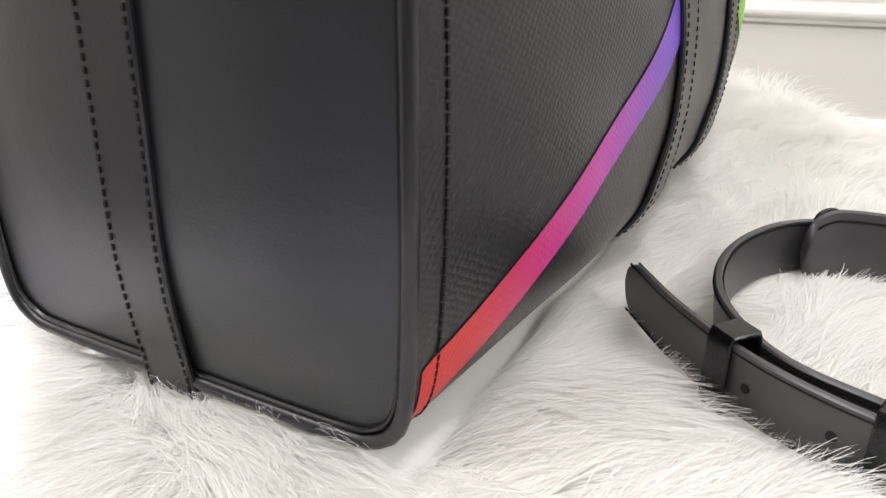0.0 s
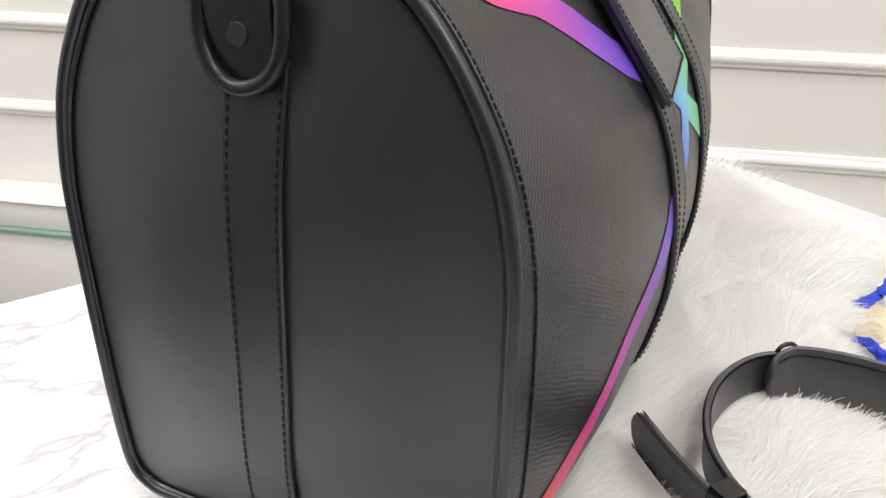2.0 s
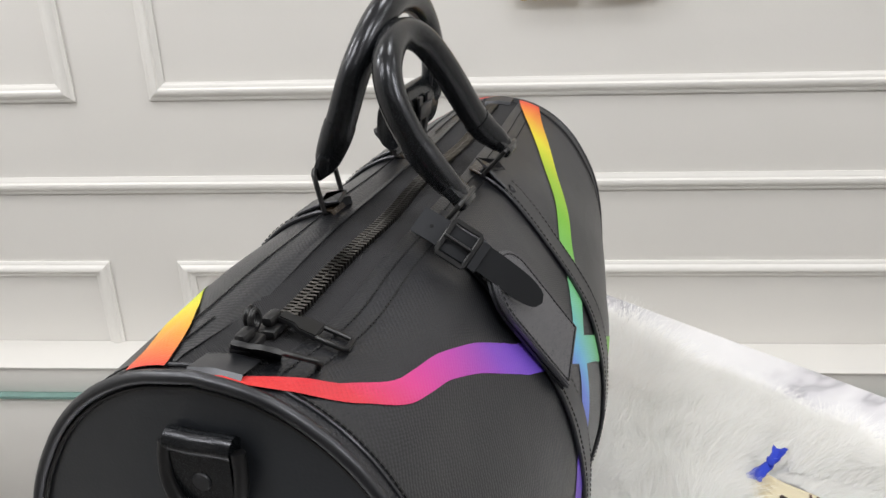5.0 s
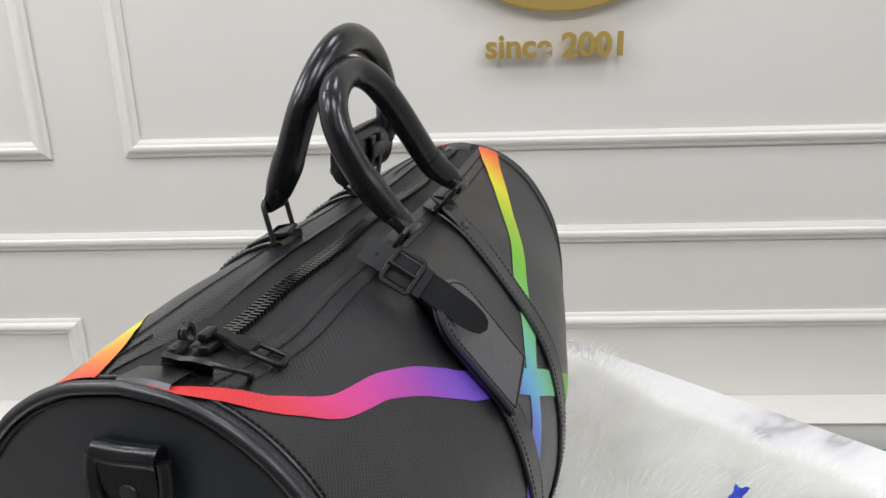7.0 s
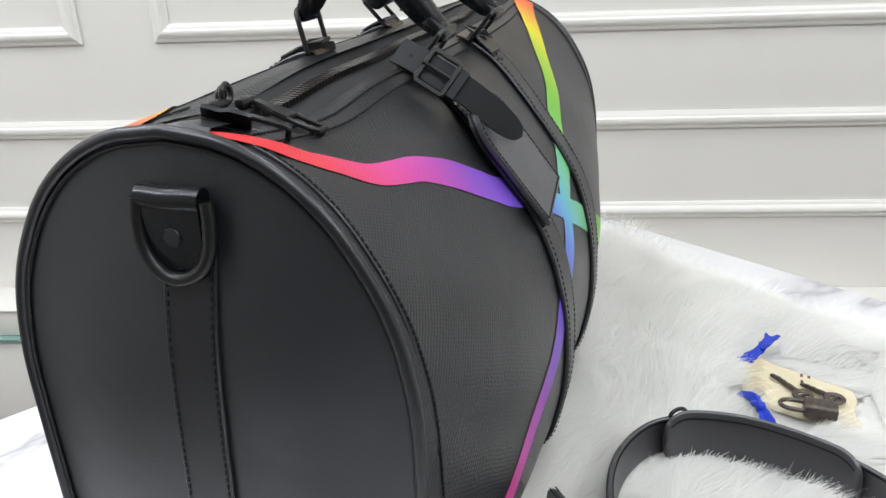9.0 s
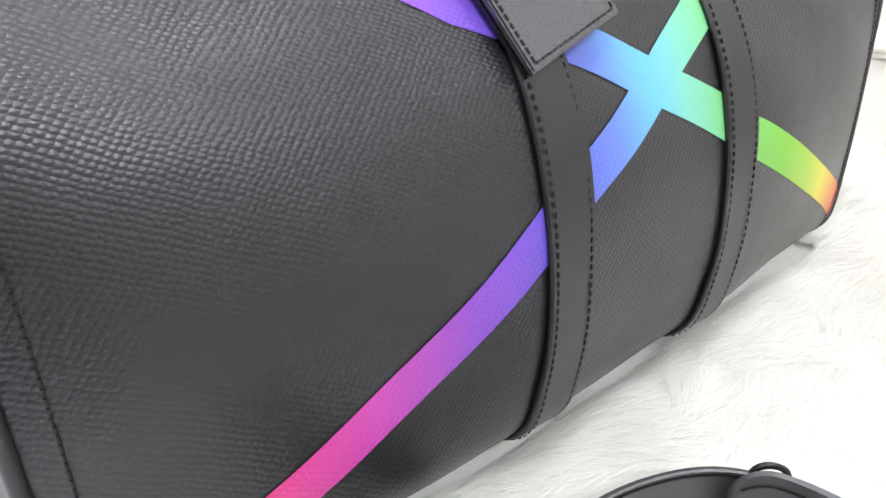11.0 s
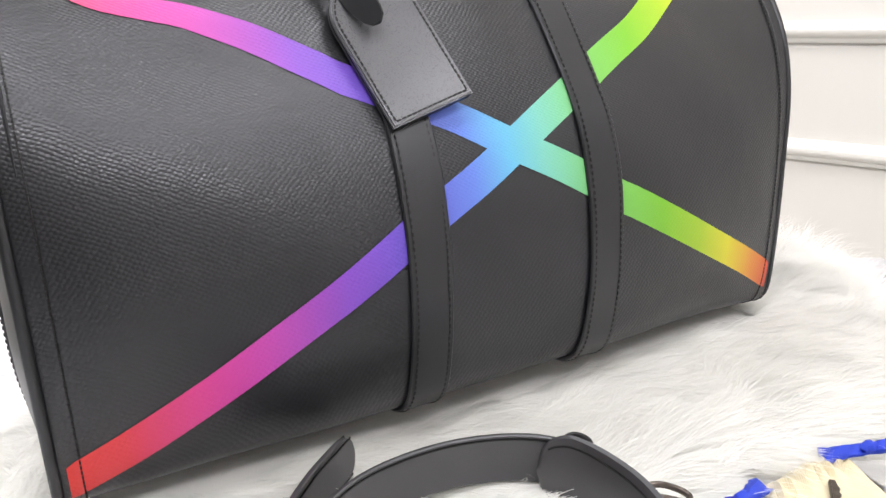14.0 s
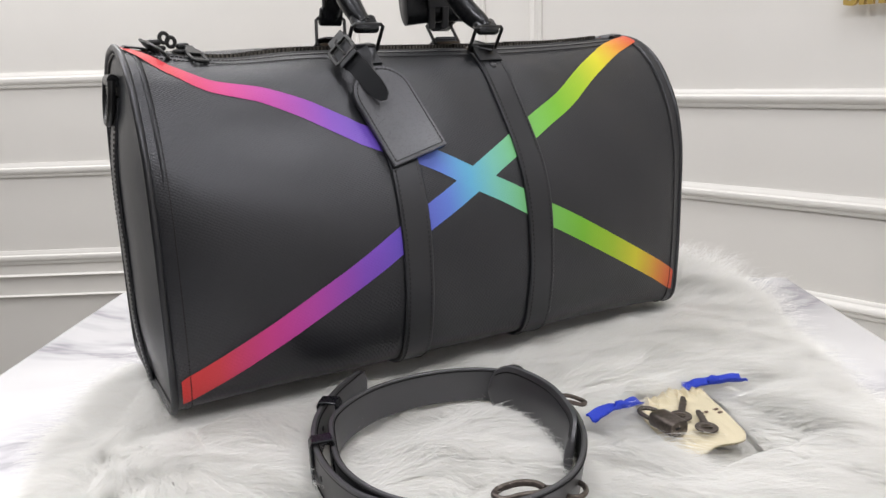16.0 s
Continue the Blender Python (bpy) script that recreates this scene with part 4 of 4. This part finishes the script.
    rows.append([p[i] + Vector((0, 0, 1)) * (hw * a) + inw * b - inw * 0.12 * hw * a for a, b in ((-1, 0.001), (-0.97, 0.0035), (-0.5, 0.0062), (0, 0.0068), (0.5, 0.0062), (0.97, 0.0035), (1, 0.001), (0.6, 0.0), (-0.6, 0.0))])
vs = grid_into(bm, rows, close_v=True)
bm.faces.new(vs[0])
bm.faces.new(vs[-1][::-1])
pad = part("shoulder_pad", bm, STRAP_LEATHER, sh, "padded black leather shoulder pad", False, 50)
sts = []
for a in (3, -3):
    line = [(Vector(w[2 if a < 0 else 4]).lerp(Vector(w[1 if a < 0 else 5]), 0.62), Vector(w[3])) for w in rows[3:-3]]
    for (u, mid_), (v, _) in zip(line, line[1:]):
        d = (v - u).normalized()
        out = (mid_ - Vector((mid_.x, mid_.y, 0))).cross(d).normalized()
        if out.dot(Vector((-0.08, -0.285, 0)) - Vector((u.x, u.y, 0))) < 0:
            out = -out
        for q in (0.2, 0.7):
            sts.append((u.lerp(v, q) + out * 0.0004, d, out))
stitches("stitching", sts, pad, 0.0022)
# adjusting end: second layer outside the loop, with keeper, holes and a free tip
TAIL = [(-0.094, -0.137), (-0.110, -0.150), (-0.131, -0.168), (-0.153, -0.192), (-0.169, -0.216), (-0.1815, -0.247), (-0.187, -0.285), (-0.183, -0.325), (-0.166, -0.355)]
p = smooth_path([(x, y, SZ + 0.001) for x, y in TAIL], 8)
bm = bmesh.new()
rows = []
n = len(p)
for i in range(n):
    d = (p[min(i + 1, n - 1)] - p[max(i - 1, 0)]).normalized()
    sd = d.cross(Vector((0, 0, 1))).normalized()
    q = i / (n - 1)
    hw = 0.0148 * (math.sqrt(max(0.01, 1 - (1 - q / 0.11) ** 2)) if q < 0.11 else 1)
    zb = Vector((0, 0, 1)) + sd * 0.05
    rows.append([p[i] + zb * (hw * a) + sd * b * 0.0018 for a, b in ((-1, -0.6), (-0.95, -1), (0.95, -1), (1, -0.6), (1, 0.6), (0.95, 1), (-0.95, 1), (-1, 0.6))])
vs = grid_into(bm, rows, close_v=True)
bm.faces.new(vs[0])
bm.faces.new(vs[-1][::-1])
tail = part("strap_tail", bm, STRAP_LEATHER, sh, "free strap end with punched holes", False, 35)
sts = []
for i in range(3, n - 1):
    d = (p[i + 1] - p[i]).normalized()
    sd = d.cross(Vector((0, 0, 1))).normalized()
    for q in (0, 0.25, 0.5, 0.75):
        for hz in (-0.0122, 0.0122):
            for s2 in (-1, 1):
                sts.append((p[i].lerp(p[i + 1], q) + Vector((0, 0, hz)) + sd * s2 * 0.0019, d, sd * s2))
stitches("stitching", sts, tail, 0.0022)
# black discs on both faces paint the dark of punched holes
for i in (28, 37, 46, 55):
    d = (p[i + 1] - p[i - 1]).normalized()
    sd = d.cross(Vector((0, 0, 1))).normalized()
    bm = bmesh.new()
    for s2 in (-1, 1):
        bmesh.ops.create_cone(bm, cap_ends=True, segments=16, radius1=0.0021, radius2=0.0021, depth=0.0006, matrix=Matrix.Translation(p[i] + sd * s2 * 0.0019) @ sd.to_track_quat("Z", "Y").to_matrix().to_4x4())
    part("punched_hole_disc", bm, THREAD, tail)
for i, wide in ((24, 0.013), (41, 0.012)):
    d = (p[i + 1] - p[i - 1]).normalized()
    sd = d.cross(Vector((0, 0, 1))).normalized()
    if sd.dot(p[i] - Vector((-0.08, -0.285, p[i].z))) < 0:
        sd = -sd
    c = p[i] - sd * 0.004
    bm = bmesh.new()
    q = [c + sd * a * 0.0075 + Vector((0, 0, 1)) * b * 0.0172 for a, b in ((-1, -1), (1, -1), (1, 1), (-1, 1))]
    pts = [q[k].lerp(q[(k + 1) % 4], f) for k in range(4) for f in (0.07, 0.3, 0.5, 0.7, 0.93)]
    sweep(bm, pts, rect(0.0024, wide, 0.0007), up=d, closed=True)
    part("strap_keeper", bm, GLOSS, sh, "glossy leather keeper loop")


def snap_hook(parent, at, heading, size=1.0):
    """A swivel snap hook lying on its side."""
    m = Matrix.Translation(at) @ Matrix.Rotation(heading, 4, "Z")
    bm = bmesh.new()
    L = [(0, 0), (0.006, 0.006), (0.018, 0.0085), (0.032, 0.0075), (0.038, 0.0), (0.033, -0.0075), (0.02, -0.0085), (0.008, -0.0065), (0.002, -0.002)]
    sweep(bm, smooth_path([m @ Vector((x * size, y * size, 0.002 * math.sin(x * 120))) for x, y in L], 4), circle(0.0026 * size, 8), up=Vector((0, 0, 1)))
    hk = part("snap_hook", bm, BRONZE, parent, "dark gunmetal swivel snap hook")
    bm = bmesh.new()
    sweep(bm, [m @ Vector((x * size, 0, 0)) for x in (-0.010, -0.006, -0.002, 0.001)], circle(0.0035 * size, 10), up=Vector((0, 0, 1)))
    part("swivel", bm, BRONZE, hk)
    bm = bmesh.new()
    sweep(bm, [m @ Vector(((-0.018 + 0.009 * math.cos(a)) * size, 0.011 * math.sin(a) * size, 0)) for a in [2 * math.pi * i / 20 for i in range(20)]], circle(0.002 * size, 8), up=Vector((0, 0, 1)), closed=True)
    part("hook_ring", bm, BRONZE, hk)


snap_hook(sh, Vector((-0.068, -0.368, 0.022)), radians(152), 0.92)
snap_hook(sh, Vector((0.020, -0.258, 0.021)), radians(-32), 0.72)
bm = bmesh.new()
sweep(bm, [Vector((0.010 + 0.005 * math.cos(a), -0.219 - 0.006 * math.cos(a), 0.0345 + 0.0062 * math.sin(a))) for a in [2 * math.pi * i / 20 for i in range(20)]], circle(0.0016, 8), up=Vector((0.5, 1, 0)), closed=True)
part("strap_ring", bm, BLACK_METAL, sh, "matt black metal ring")

# ---------------- dust pouch, padlock and keys ----------------
PZ = 0.003
PO, PXV, PYV = Vector((0.134, -0.2725, PZ)), Vector((0.074, -0.004, 0)), Vector((-0.0355, -0.089, 0))
pouch = thing("drawstring_pouch", (0.116, -0.317, PZ - 0.002), "small cream canvas pouch with royal blue drawstring lying on fur", "pouch")
bm = bmesh.new()
NU, NV = 30, 34


def pouch_point(u, v, top):
    gather = math.exp(-((v - 0.14) / 0.10) ** 2)
    wid = (0.5 - 0.05 * v + 0.03 * math.sin(v * 3.1) - 0.03 * gather) * (1 - 0.16 * max(0, (v - 0.86) / 0.14) ** 2.5)
    x, y = (u - 0.5) * 2 * wid, v
    p = PO + PXV * x + PYV * (y * 1.02 + 0.02 * math.sin(u * 9))
    rim_ = min(u, 1 - u, v, 1 - v)
    puff = 0.0042 * min(1, rim_ * 7) ** 0.5 + 0.0035 * gather * min(1, rim_ * 20)
    fold = 0.0030 * gather * (math.sin(u * 52 + 2 * math.sin(v * 9)) + 0.5 * math.sin(u * 91)) + 0.0013 * math.sin(u * 13 + v * 7) + 0.0007 * math.sin(u * 31 - v * 17)
    return p + Vector((0, 0, (puff + fold * min(1, rim_ * 10)) if top else -0.0015))


for tp in (True, False):
    grid_into(bm, [[pouch_point(i / NU, j / NV, tp) for j in range(NV + 1)] for i in range(NU + 1)])
bmesh.ops.remove_doubles(bm, verts=bm.verts, dist=0.0001)
part("pouch_body", bm, CANVAS, pouch, "cream woven canvas")


def ribbon(parent, pts, w):
    pth = smooth_path(pts, 6)
    bm = bmesh.new()
    n = len(pth)
    rows = []
    for i, p in enumerate(pth):
        d = (pth[min(i + 1, n - 1)] - pth[max(i - 1, 0)]).normalized()
        sd = d.cross(Vector((0, 0, 1))).normalized()
        q = i / (n - 1)
        k = w * (0.5 + 0.95 * abs(q - 0.55) + 0.06 * math.sin(i * 1.3))
        rows.append([p + sd * (a * k) + Vector((0, 0, 0.0022 * math.sin(a * 3.3 + i * 0.23) + (b * 0.0009))) for a, b in ((-1, -1), (-0.5, -1), (0, -1), (0.5, -1), (1, -1), (1, 1), (0.5, 1), (0, 1), (-0.5, 1), (-1, 1))])
    vs = grid_into(bm, rows, close_v=True)
    bm.faces.new(vs[0])
    bm.faces.new(vs[-1][::-1])
    part("drawstring", bm, BLUE, parent, "royal blue ribbon end", False, 60)
    bm = bmesh.new()
    kp = pth[int(n * 0.55)]
    bmesh.ops.create_icosphere(bm, subdivisions=2, radius=w * 0.75, matrix=Matrix.Translation(kp + Vector((0, 0, 0.001))) @ Matrix.Diagonal((1, 0.8, 0.62, 1)))
    for v in bm.verts:
        v.co += Vector((0.001 * math.sin(v.co.x * 900), 0.001 * math.sin(v.co.y * 1100), 0))
    part("ribbon_knot", bm, BLUE, parent, "knotted blue ribbon")


ribbon(pouch, [(0.100, -0.275, PZ + 0.004), (0.088, -0.280, PZ + 0.010), (0.072, -0.284, PZ + 0.011), (0.056, -0.287, PZ + 0.012), (0.036, -0.290, PZ + 0.010)], 0.0074)
ribbon(pouch, [(0.152, -0.276, PZ + 0.005), (0.160, -0.282, PZ + 0.010), (0.170, -0.291, PZ + 0.012), (0.182, -0.298, PZ + 0.013), (0.198, -0.303, PZ + 0.011)], 0.0074)
for k, (dx, dy, L) in enumerate([(0.0, 0.0, 0.014), (0.002, -0.006, 0.010)]):
    bm = bmesh.new()
    c = PO + PXV * (0.28 + dx) + PYV * 0.56 + Vector((0.0, dy, 0.0052))
    box_into(bm, axes(c, PXV, PYV * -1), L, 0.0022, 0.0006)
    part("printed_mark", bm, INK, pouch, "faded brown printed mark", True)

LZ = PZ + 0.0125
lock = thing("padlock", (0.0775, -0.331, PZ + 0.004), "small dark bronze padlock lying on the cream pouch", "padlock")
la = Vector((-0.002, -0.041, 0)).normalized()        # from shackle to base
lc = Vector((0.0775, -0.331, LZ))
lm = axes(lc, Vector((la.y, -la.x, 0)), la)
bm = bmesh.new()
sweep(bm, [lm @ Vector((0, v, 0)) for v in (-0.0125, -0.0115, 0, 0.0115, 0.0125)], [(0.0090 * math.copysign(abs(math.cos(a)) ** 0.5, math.cos(a)), 0.0062 * math.copysign(abs(math.sin(a)) ** 0.6, math.sin(a))) for a in [2 * math.pi * k / 24 for k in range(24)]], up=Vector((0, 0, 1)), scale=lambda q: 0.93 if q in (0.0, 1.0) else 1)
part("lock_body", bm, BRONZE, lock, "dark bronze rounded lock body")
bm = bmesh.new()
sweep(bm, smooth_path([lm @ Vector(v) for v in ((-0.0068, -0.011, 0), (-0.0072, -0.02, 0), (-0.0052, -0.0275, 0), (0, -0.0305, 0), (0.0052, -0.0275, 0), (0.0072, -0.02, 0), (0.0068, -0.011, 0))], 5), circle(0.0019, 10), up=Vector((0, 0, 1)))
part("shackle", bm, BRONZE, lock, "round bronze shackle")
# black block that gives the keyhole its dark inside
bm = bmesh.new()
box_into(bm, lm @ Matrix.Translation((0.002, 0.0129, 0.0008)), 0.0045, 0.0006, 0.0016)
part("keyhole", bm, THREAD, lock, "dark block for the shade of a keyhole slot")


def key(head, tip):
    """A small flat key from its bow to its tip."""
    k = thing("key", head, "small dark bronze key lying on the cream pouch", "key", "padlock keys")
    y = Vector(tip) - Vector(head)
    m = axes(head, Vector((y.y, -y.x, 0)), y)
    L = y.length
    bm = bmesh.new()
    o = [(0.0066 * math.cos(a), 0.0066 * math.sin(a)) for a in [2 * math.pi * i / 28 for i in range(28)]]
    sweep(bm, [m @ Vector((x, v, 0)) for x, v in o], rect(0.0046, 0.0022, 0.0006), up=Vector((0, 0, 1)), closed=True)
    plate_into(bm, m, [(-0.0052, -0.0012), (0.0052, -0.0012), (0.0052, 0.0012), (-0.0052, 0.0012)], 0.0018, 0.0)
    part("bow", bm, BRONZE, k, "pierced round key bow")
    bm = bmesh.new()
    plate_into(bm, m, [(-0.0028, 0.0068), (0.0028, 0.0068), (0.0028, L * 0.5), (0.0018, L * 0.56), (0.0030, L * 0.64), (0.0018, L * 0.72), (0.0028, L * 0.8), (0.0016, L * 0.88), (0.001, L), (-0.0022, L), (-0.0028, L - 0.002)], 0.0019, 0.0003)
    plate_into(bm, m @ Matrix.Translation((-0.0009, 0, 0.0009)), [(-0.0006, 0.008), (0.0006, 0.008), (0.0006, L - 0.002), (-0.0006, L - 0.002)], 0.0012, 0.0)
    part("blade", bm, BRONZE, k, "notched key blade")


key(Vector((0.102, -0.321, PZ + 0.0078)), Vector((0.130, -0.298, PZ + 0.0085)))
key(Vector((0.104, -0.346, PZ + 0.0075)), Vector((0.122, -0.3215, PZ + 0.0075)))

# ---------------- white fur rug ----------------
RIM = [(0.445, -0.03), (0.425, -0.11), (0.37, -0.19), (0.325, -0.265), (0.275, -0.34), (0.22, -0.41), (0.13, -0.465), (0.0, -0.50), (-0.16, -0.49), (-0.27, -0.40), (-0.335, -0.26), (-0.345, -0.13),
       (-0.305, -0.01), (-0.26, 0.08), (-0.19, 0.14), (-0.08, 0.165), (0.1, 0.16), (0.28, 0.15), (0.39, 0.11), (0.45, 0.05)]
rim = np.array([[v.x, v.y] for v in smooth_path([(x, y, 0) for x, y in RIM], 8, True)])


def inside(px, py, poly):
    out = np.zeros(len(px), bool)
    j = len(poly) - 1
    for i in range(len(poly)):
        xi, yi, xj, yj = *poly[i], *poly[j]
        hit = ((yi > py) != (yj > py)) & (px < (xj - xi) * (py - yi) / (yj - yi + 1e-12) + xi)
        out ^= hit
        j = i
    return out


def edge_gap(px, py):
    d = np.full(len(px), 9.0)
    for i in range(0, len(rim)):
        d = np.minimum(d, np.hypot(px - rim[i, 0], py - rim[i, 1]))
    return d


def swell(px, py):
    """Lie of the hide: low at its rim, uneven inside."""
    return 0.004 * np.sin(px * 23 + 1.3) * np.sin(py * 27 + 0.4) + 0.002 * np.sin(px * 61 + py * 47)


fur = thing("fur_rug", (0.06, -0.17, TABLE_Z), "white long-haired fur rug spread over the marble", "rug")
bm = bmesh.new()
cx, cy = rim.mean(axis=0)
rows = []
for k in range(25):
    q = k / 24
    ring_pts = []
    for x, y in rim:
        px, py = cx + (x - cx) * q, cy + (y - cy) * q
        z = TABLE_Z + 0.001 + 0.021 * min(1, (1 - q) * 5) ** 0.6 + float(swell(np.array([px]), np.array([py]))[0]) * min(1, (1 - q) * 4) * (0.3 if abs(py) < 0.13 and abs(px - X0) < 0.3 else 1) - 0.017 * math.exp(-((px - 0.115) / 0.075) ** 4 - ((py + 0.317) / 0.075) ** 4)
        ring_pts.append(Vector((px, py, z)))
    rows.append(ring_pts)
grid_into(bm, rows[1:], close_v=True)
part("hide", bm, HIDE, fur, "matted white underfur")


def strap_gap(px, py):
    d = np.full(len(px), 9.0)
    for q in smooth_path([(x, y, 0) for x, y in LOOP], 3, True) + smooth_path([(x, y, 0) for x, y in TAIL], 3):
        d = np.minimum(d, np.hypot(px - q.x, py - q.y))
    return d


def strands(n, lmin, lmax, width, seed, rise):
    g = np.random.default_rng(seed)
    px, py = g.uniform(-0.40, 0.52, n * 2), g.uniform(-0.52, 0.2, n * 2)
    ok = inside(px, py, rim)
    ok &= ~((np.abs(py) < 0.104) & (np.abs(px - X0) < HL - 0.008))
    px, py = px[ok][:n], py[ok][:n]
    m = len(px)
    gap = edge_gap(px, py)
    # lie of the hair: a slow swirl, with tufts that pull together
    lie = 1.2 * np.sin(px * 4.1 + 0.7) + 1.0 * np.cos(py * 5.3 - px * 2.1) - 1.6
    near_bag = np.clip(1 - (np.maximum(np.abs(px - X0) - HL, np.abs(py) - 0.125)) / 0.05, 0, 1)
    cell = 0.025
    ix, iy = np.floor(px / cell).astype(int), np.floor(py / cell).astype(int)
    h = np.sin(ix * 127.1 + iy * 311.7) * 43758.5453
    h = h - np.floor(h)
    h2 = np.sin(ix * 269.5 + iy * 183.3) * 24634.6345
    h2 = h2 - np.floor(h2)
    ang = lie + (h - 0.5) * 1.3 + g.normal(0, 0.24, m)
    far_side = np.clip((px - 0.30) / 0.12, 0, 1) * np.clip((py + 0.25) / 0.1, 0, 1)
    ang = np.where(gap < 0.03, np.arctan2(py - cy, px - cx) + g.normal(0, 0.6, m), ang)
    dx, dy = np.cos(ang), np.sin(ang)
    past_end = np.abs(px - X0) > HL - 0.012
    ox = np.where(past_end, np.sign(px - X0) * 0.35, 0.0)
    oy = np.where(past_end, 0.0, np.where(py < 0, -0.35, 0.35))
    dx = dx * (1 - near_bag) + near_bag * (ox + 0.6 * dx)
    dy = dy * (1 - near_bag) + near_bag * (oy + 0.6 * dy)
    # none grows into the bag
    close = near_bag > 0.35
    dx = np.where(close & past_end, np.sign(px - X0) * np.abs(dx), dx)
    dy = np.where(close & ~past_end, np.sign(py) * np.abs(dy), dy)
    ln = g.uniform(lmin, lmax, m) * (0.6 + 0.8 * h2)
    up = rise * (0.6 + 0.6 * h2) * g.uniform(0.6, 1.2, m) * (1 - 0.35 * near_bag) * (1 + 1.7 * far_side)
    # hair pressed flat under the pouch and trodden inside it
    on_pouch = (np.abs(px - 0.115) < 0.06) & (np.abs(py + 0.317) < 0.065) | (np.abs(px - 0.115) < 0.09) & (np.abs(py + 0.288) < 0.022)
    under = (np.abs(px - 0.116 - 0.4 * (py + 0.317)) < 0.045) & (np.abs(py + 0.320) < 0.056)
    up = np.where(on_pouch, up * np.where(under, 0.1, 0.5), up)
    ln = np.where(on_pouch, ln * np.where(under, 0.35, 0.75), ln)
    # hair pushed down by the shoulder strap
    by_strap = np.clip(1.4 - strap_gap(px, py) / 0.03, 0, 1)
    up, ln = up * (1 - 0.85 * by_strap), ln * (1 - 0.6 * by_strap)
    tcx, tcy = (ix + 0.2 + 0.6 * h + dx * 1.2) * cell, (iy + 0.2 + 0.6 * h2 + dy * 1.2) * cell
    z0 = TABLE_Z + 0.003 + 0.019 * np.clip(gap / 0.06, 0, 1) ** 0.7 + 0.005 * near_bag - (0.015 * under + 0.006 * (on_pouch & ~under)) + swell(px, py) * np.clip(gap / 0.06, 0, 1)
    pts = []
    S = (0.0, 0.3, 0.62, 1.0)
    wob = g.normal(0, 0.10, m)
    for s in S:
        pull = 0.5 * s * s * (1 - near_bag)
        x = px + dx * ln * s - dy * wob * ln * s * s
        y = py + dy * ln * s + dx * wob * ln * s * s
        x = x * (1 - pull) + (tcx + dx * ln * s * 0.6) * pull
        y = y * (1 - pull) + (tcy + dy * ln * s * 0.6) * pull
        z = z0 + up * (1.9 * s - 1.15 * s * s)
        pts.append((x, y, z))
    sx, sy = -dy, dx
    V = np.zeros((m, 7, 3))
    for k, wk in enumerate((1.0, 0.9, 0.6)):
        x, y, z = pts[k]
        tilt = g.uniform(-0.6, 0.6, m)
        for e, sg in ((0, -1), (1, 1)):
            V[:, 2 * k + e, 0] = x + sg * sx * width * wk
            V[:, 2 * k + e, 1] = y + sg * sy * width * wk
            V[:, 2 * k + e, 2] = z + sg * tilt * width * wk
    V[:, 6, 0], V[:, 6, 1], V[:, 6, 2] = pts[3]
    # keep tips out of the bag
    inb = (np.abs(V[:, 6, 1]) < 0.113) & (np.abs(V[:, 6, 0] - X0) < HL + 0.004)
    V = V[~inb]
    m = len(V)
    base = (np.arange(m) * 7)[:, None]
    quads = np.stack([base + np.array([[0, 1, 3, 2]]), base + np.array([[2, 3, 5, 4]])], 1).reshape(-1, 4)
    tris = (base + np.array([[4, 5, 6]])).reshape(-1, 3)
    return V.reshape(-1, 3), quads, tris


def hair_mesh(name, sets, material, parent):
    o = BASE[parent]
    V, Q, Tt = [], [], []
    k = 0
    for v, q, t in sets:
        V.append(v)
        Q.append(q + k)
        Tt.append(t + k)
        k += len(v)
    V, Q, Tt = np.concatenate(V) - np.array(o), np.concatenate(Q), np.concatenate(Tt)
    me = bpy.data.meshes.new(name)
    me.vertices.add(len(V))
    me.vertices.foreach_set("co", V.ravel())
    loops = np.concatenate([Q.ravel(), Tt.ravel()])
    me.loops.add(len(loops))
    me.loops.foreach_set("vertex_index", loops.astype(np.int32))
    starts = np.concatenate([np.arange(len(Q)) * 4, len(Q) * 4 + np.arange(len(Tt)) * 3])
    me.polygons.add(len(starts))
    me.polygons.foreach_set("loop_start", starts.astype(np.int32))
    me.update(calc_edges=True)
    me.validate()
    me.polygons.foreach_set("use_smooth", [True] * len(me.polygons))
    me.materials.append(material)
    ob = new(name, me)
    ob.parent = parent
    return tagged(ob, kind="stuff")


hair_mesh("fur_hair", [strands(360000, 0.022, 0.045, 0.00023, 11, 0.0125), strands(80000, 0.034, 0.06, 0.00024, 12, 0.02)], FUR, fur)
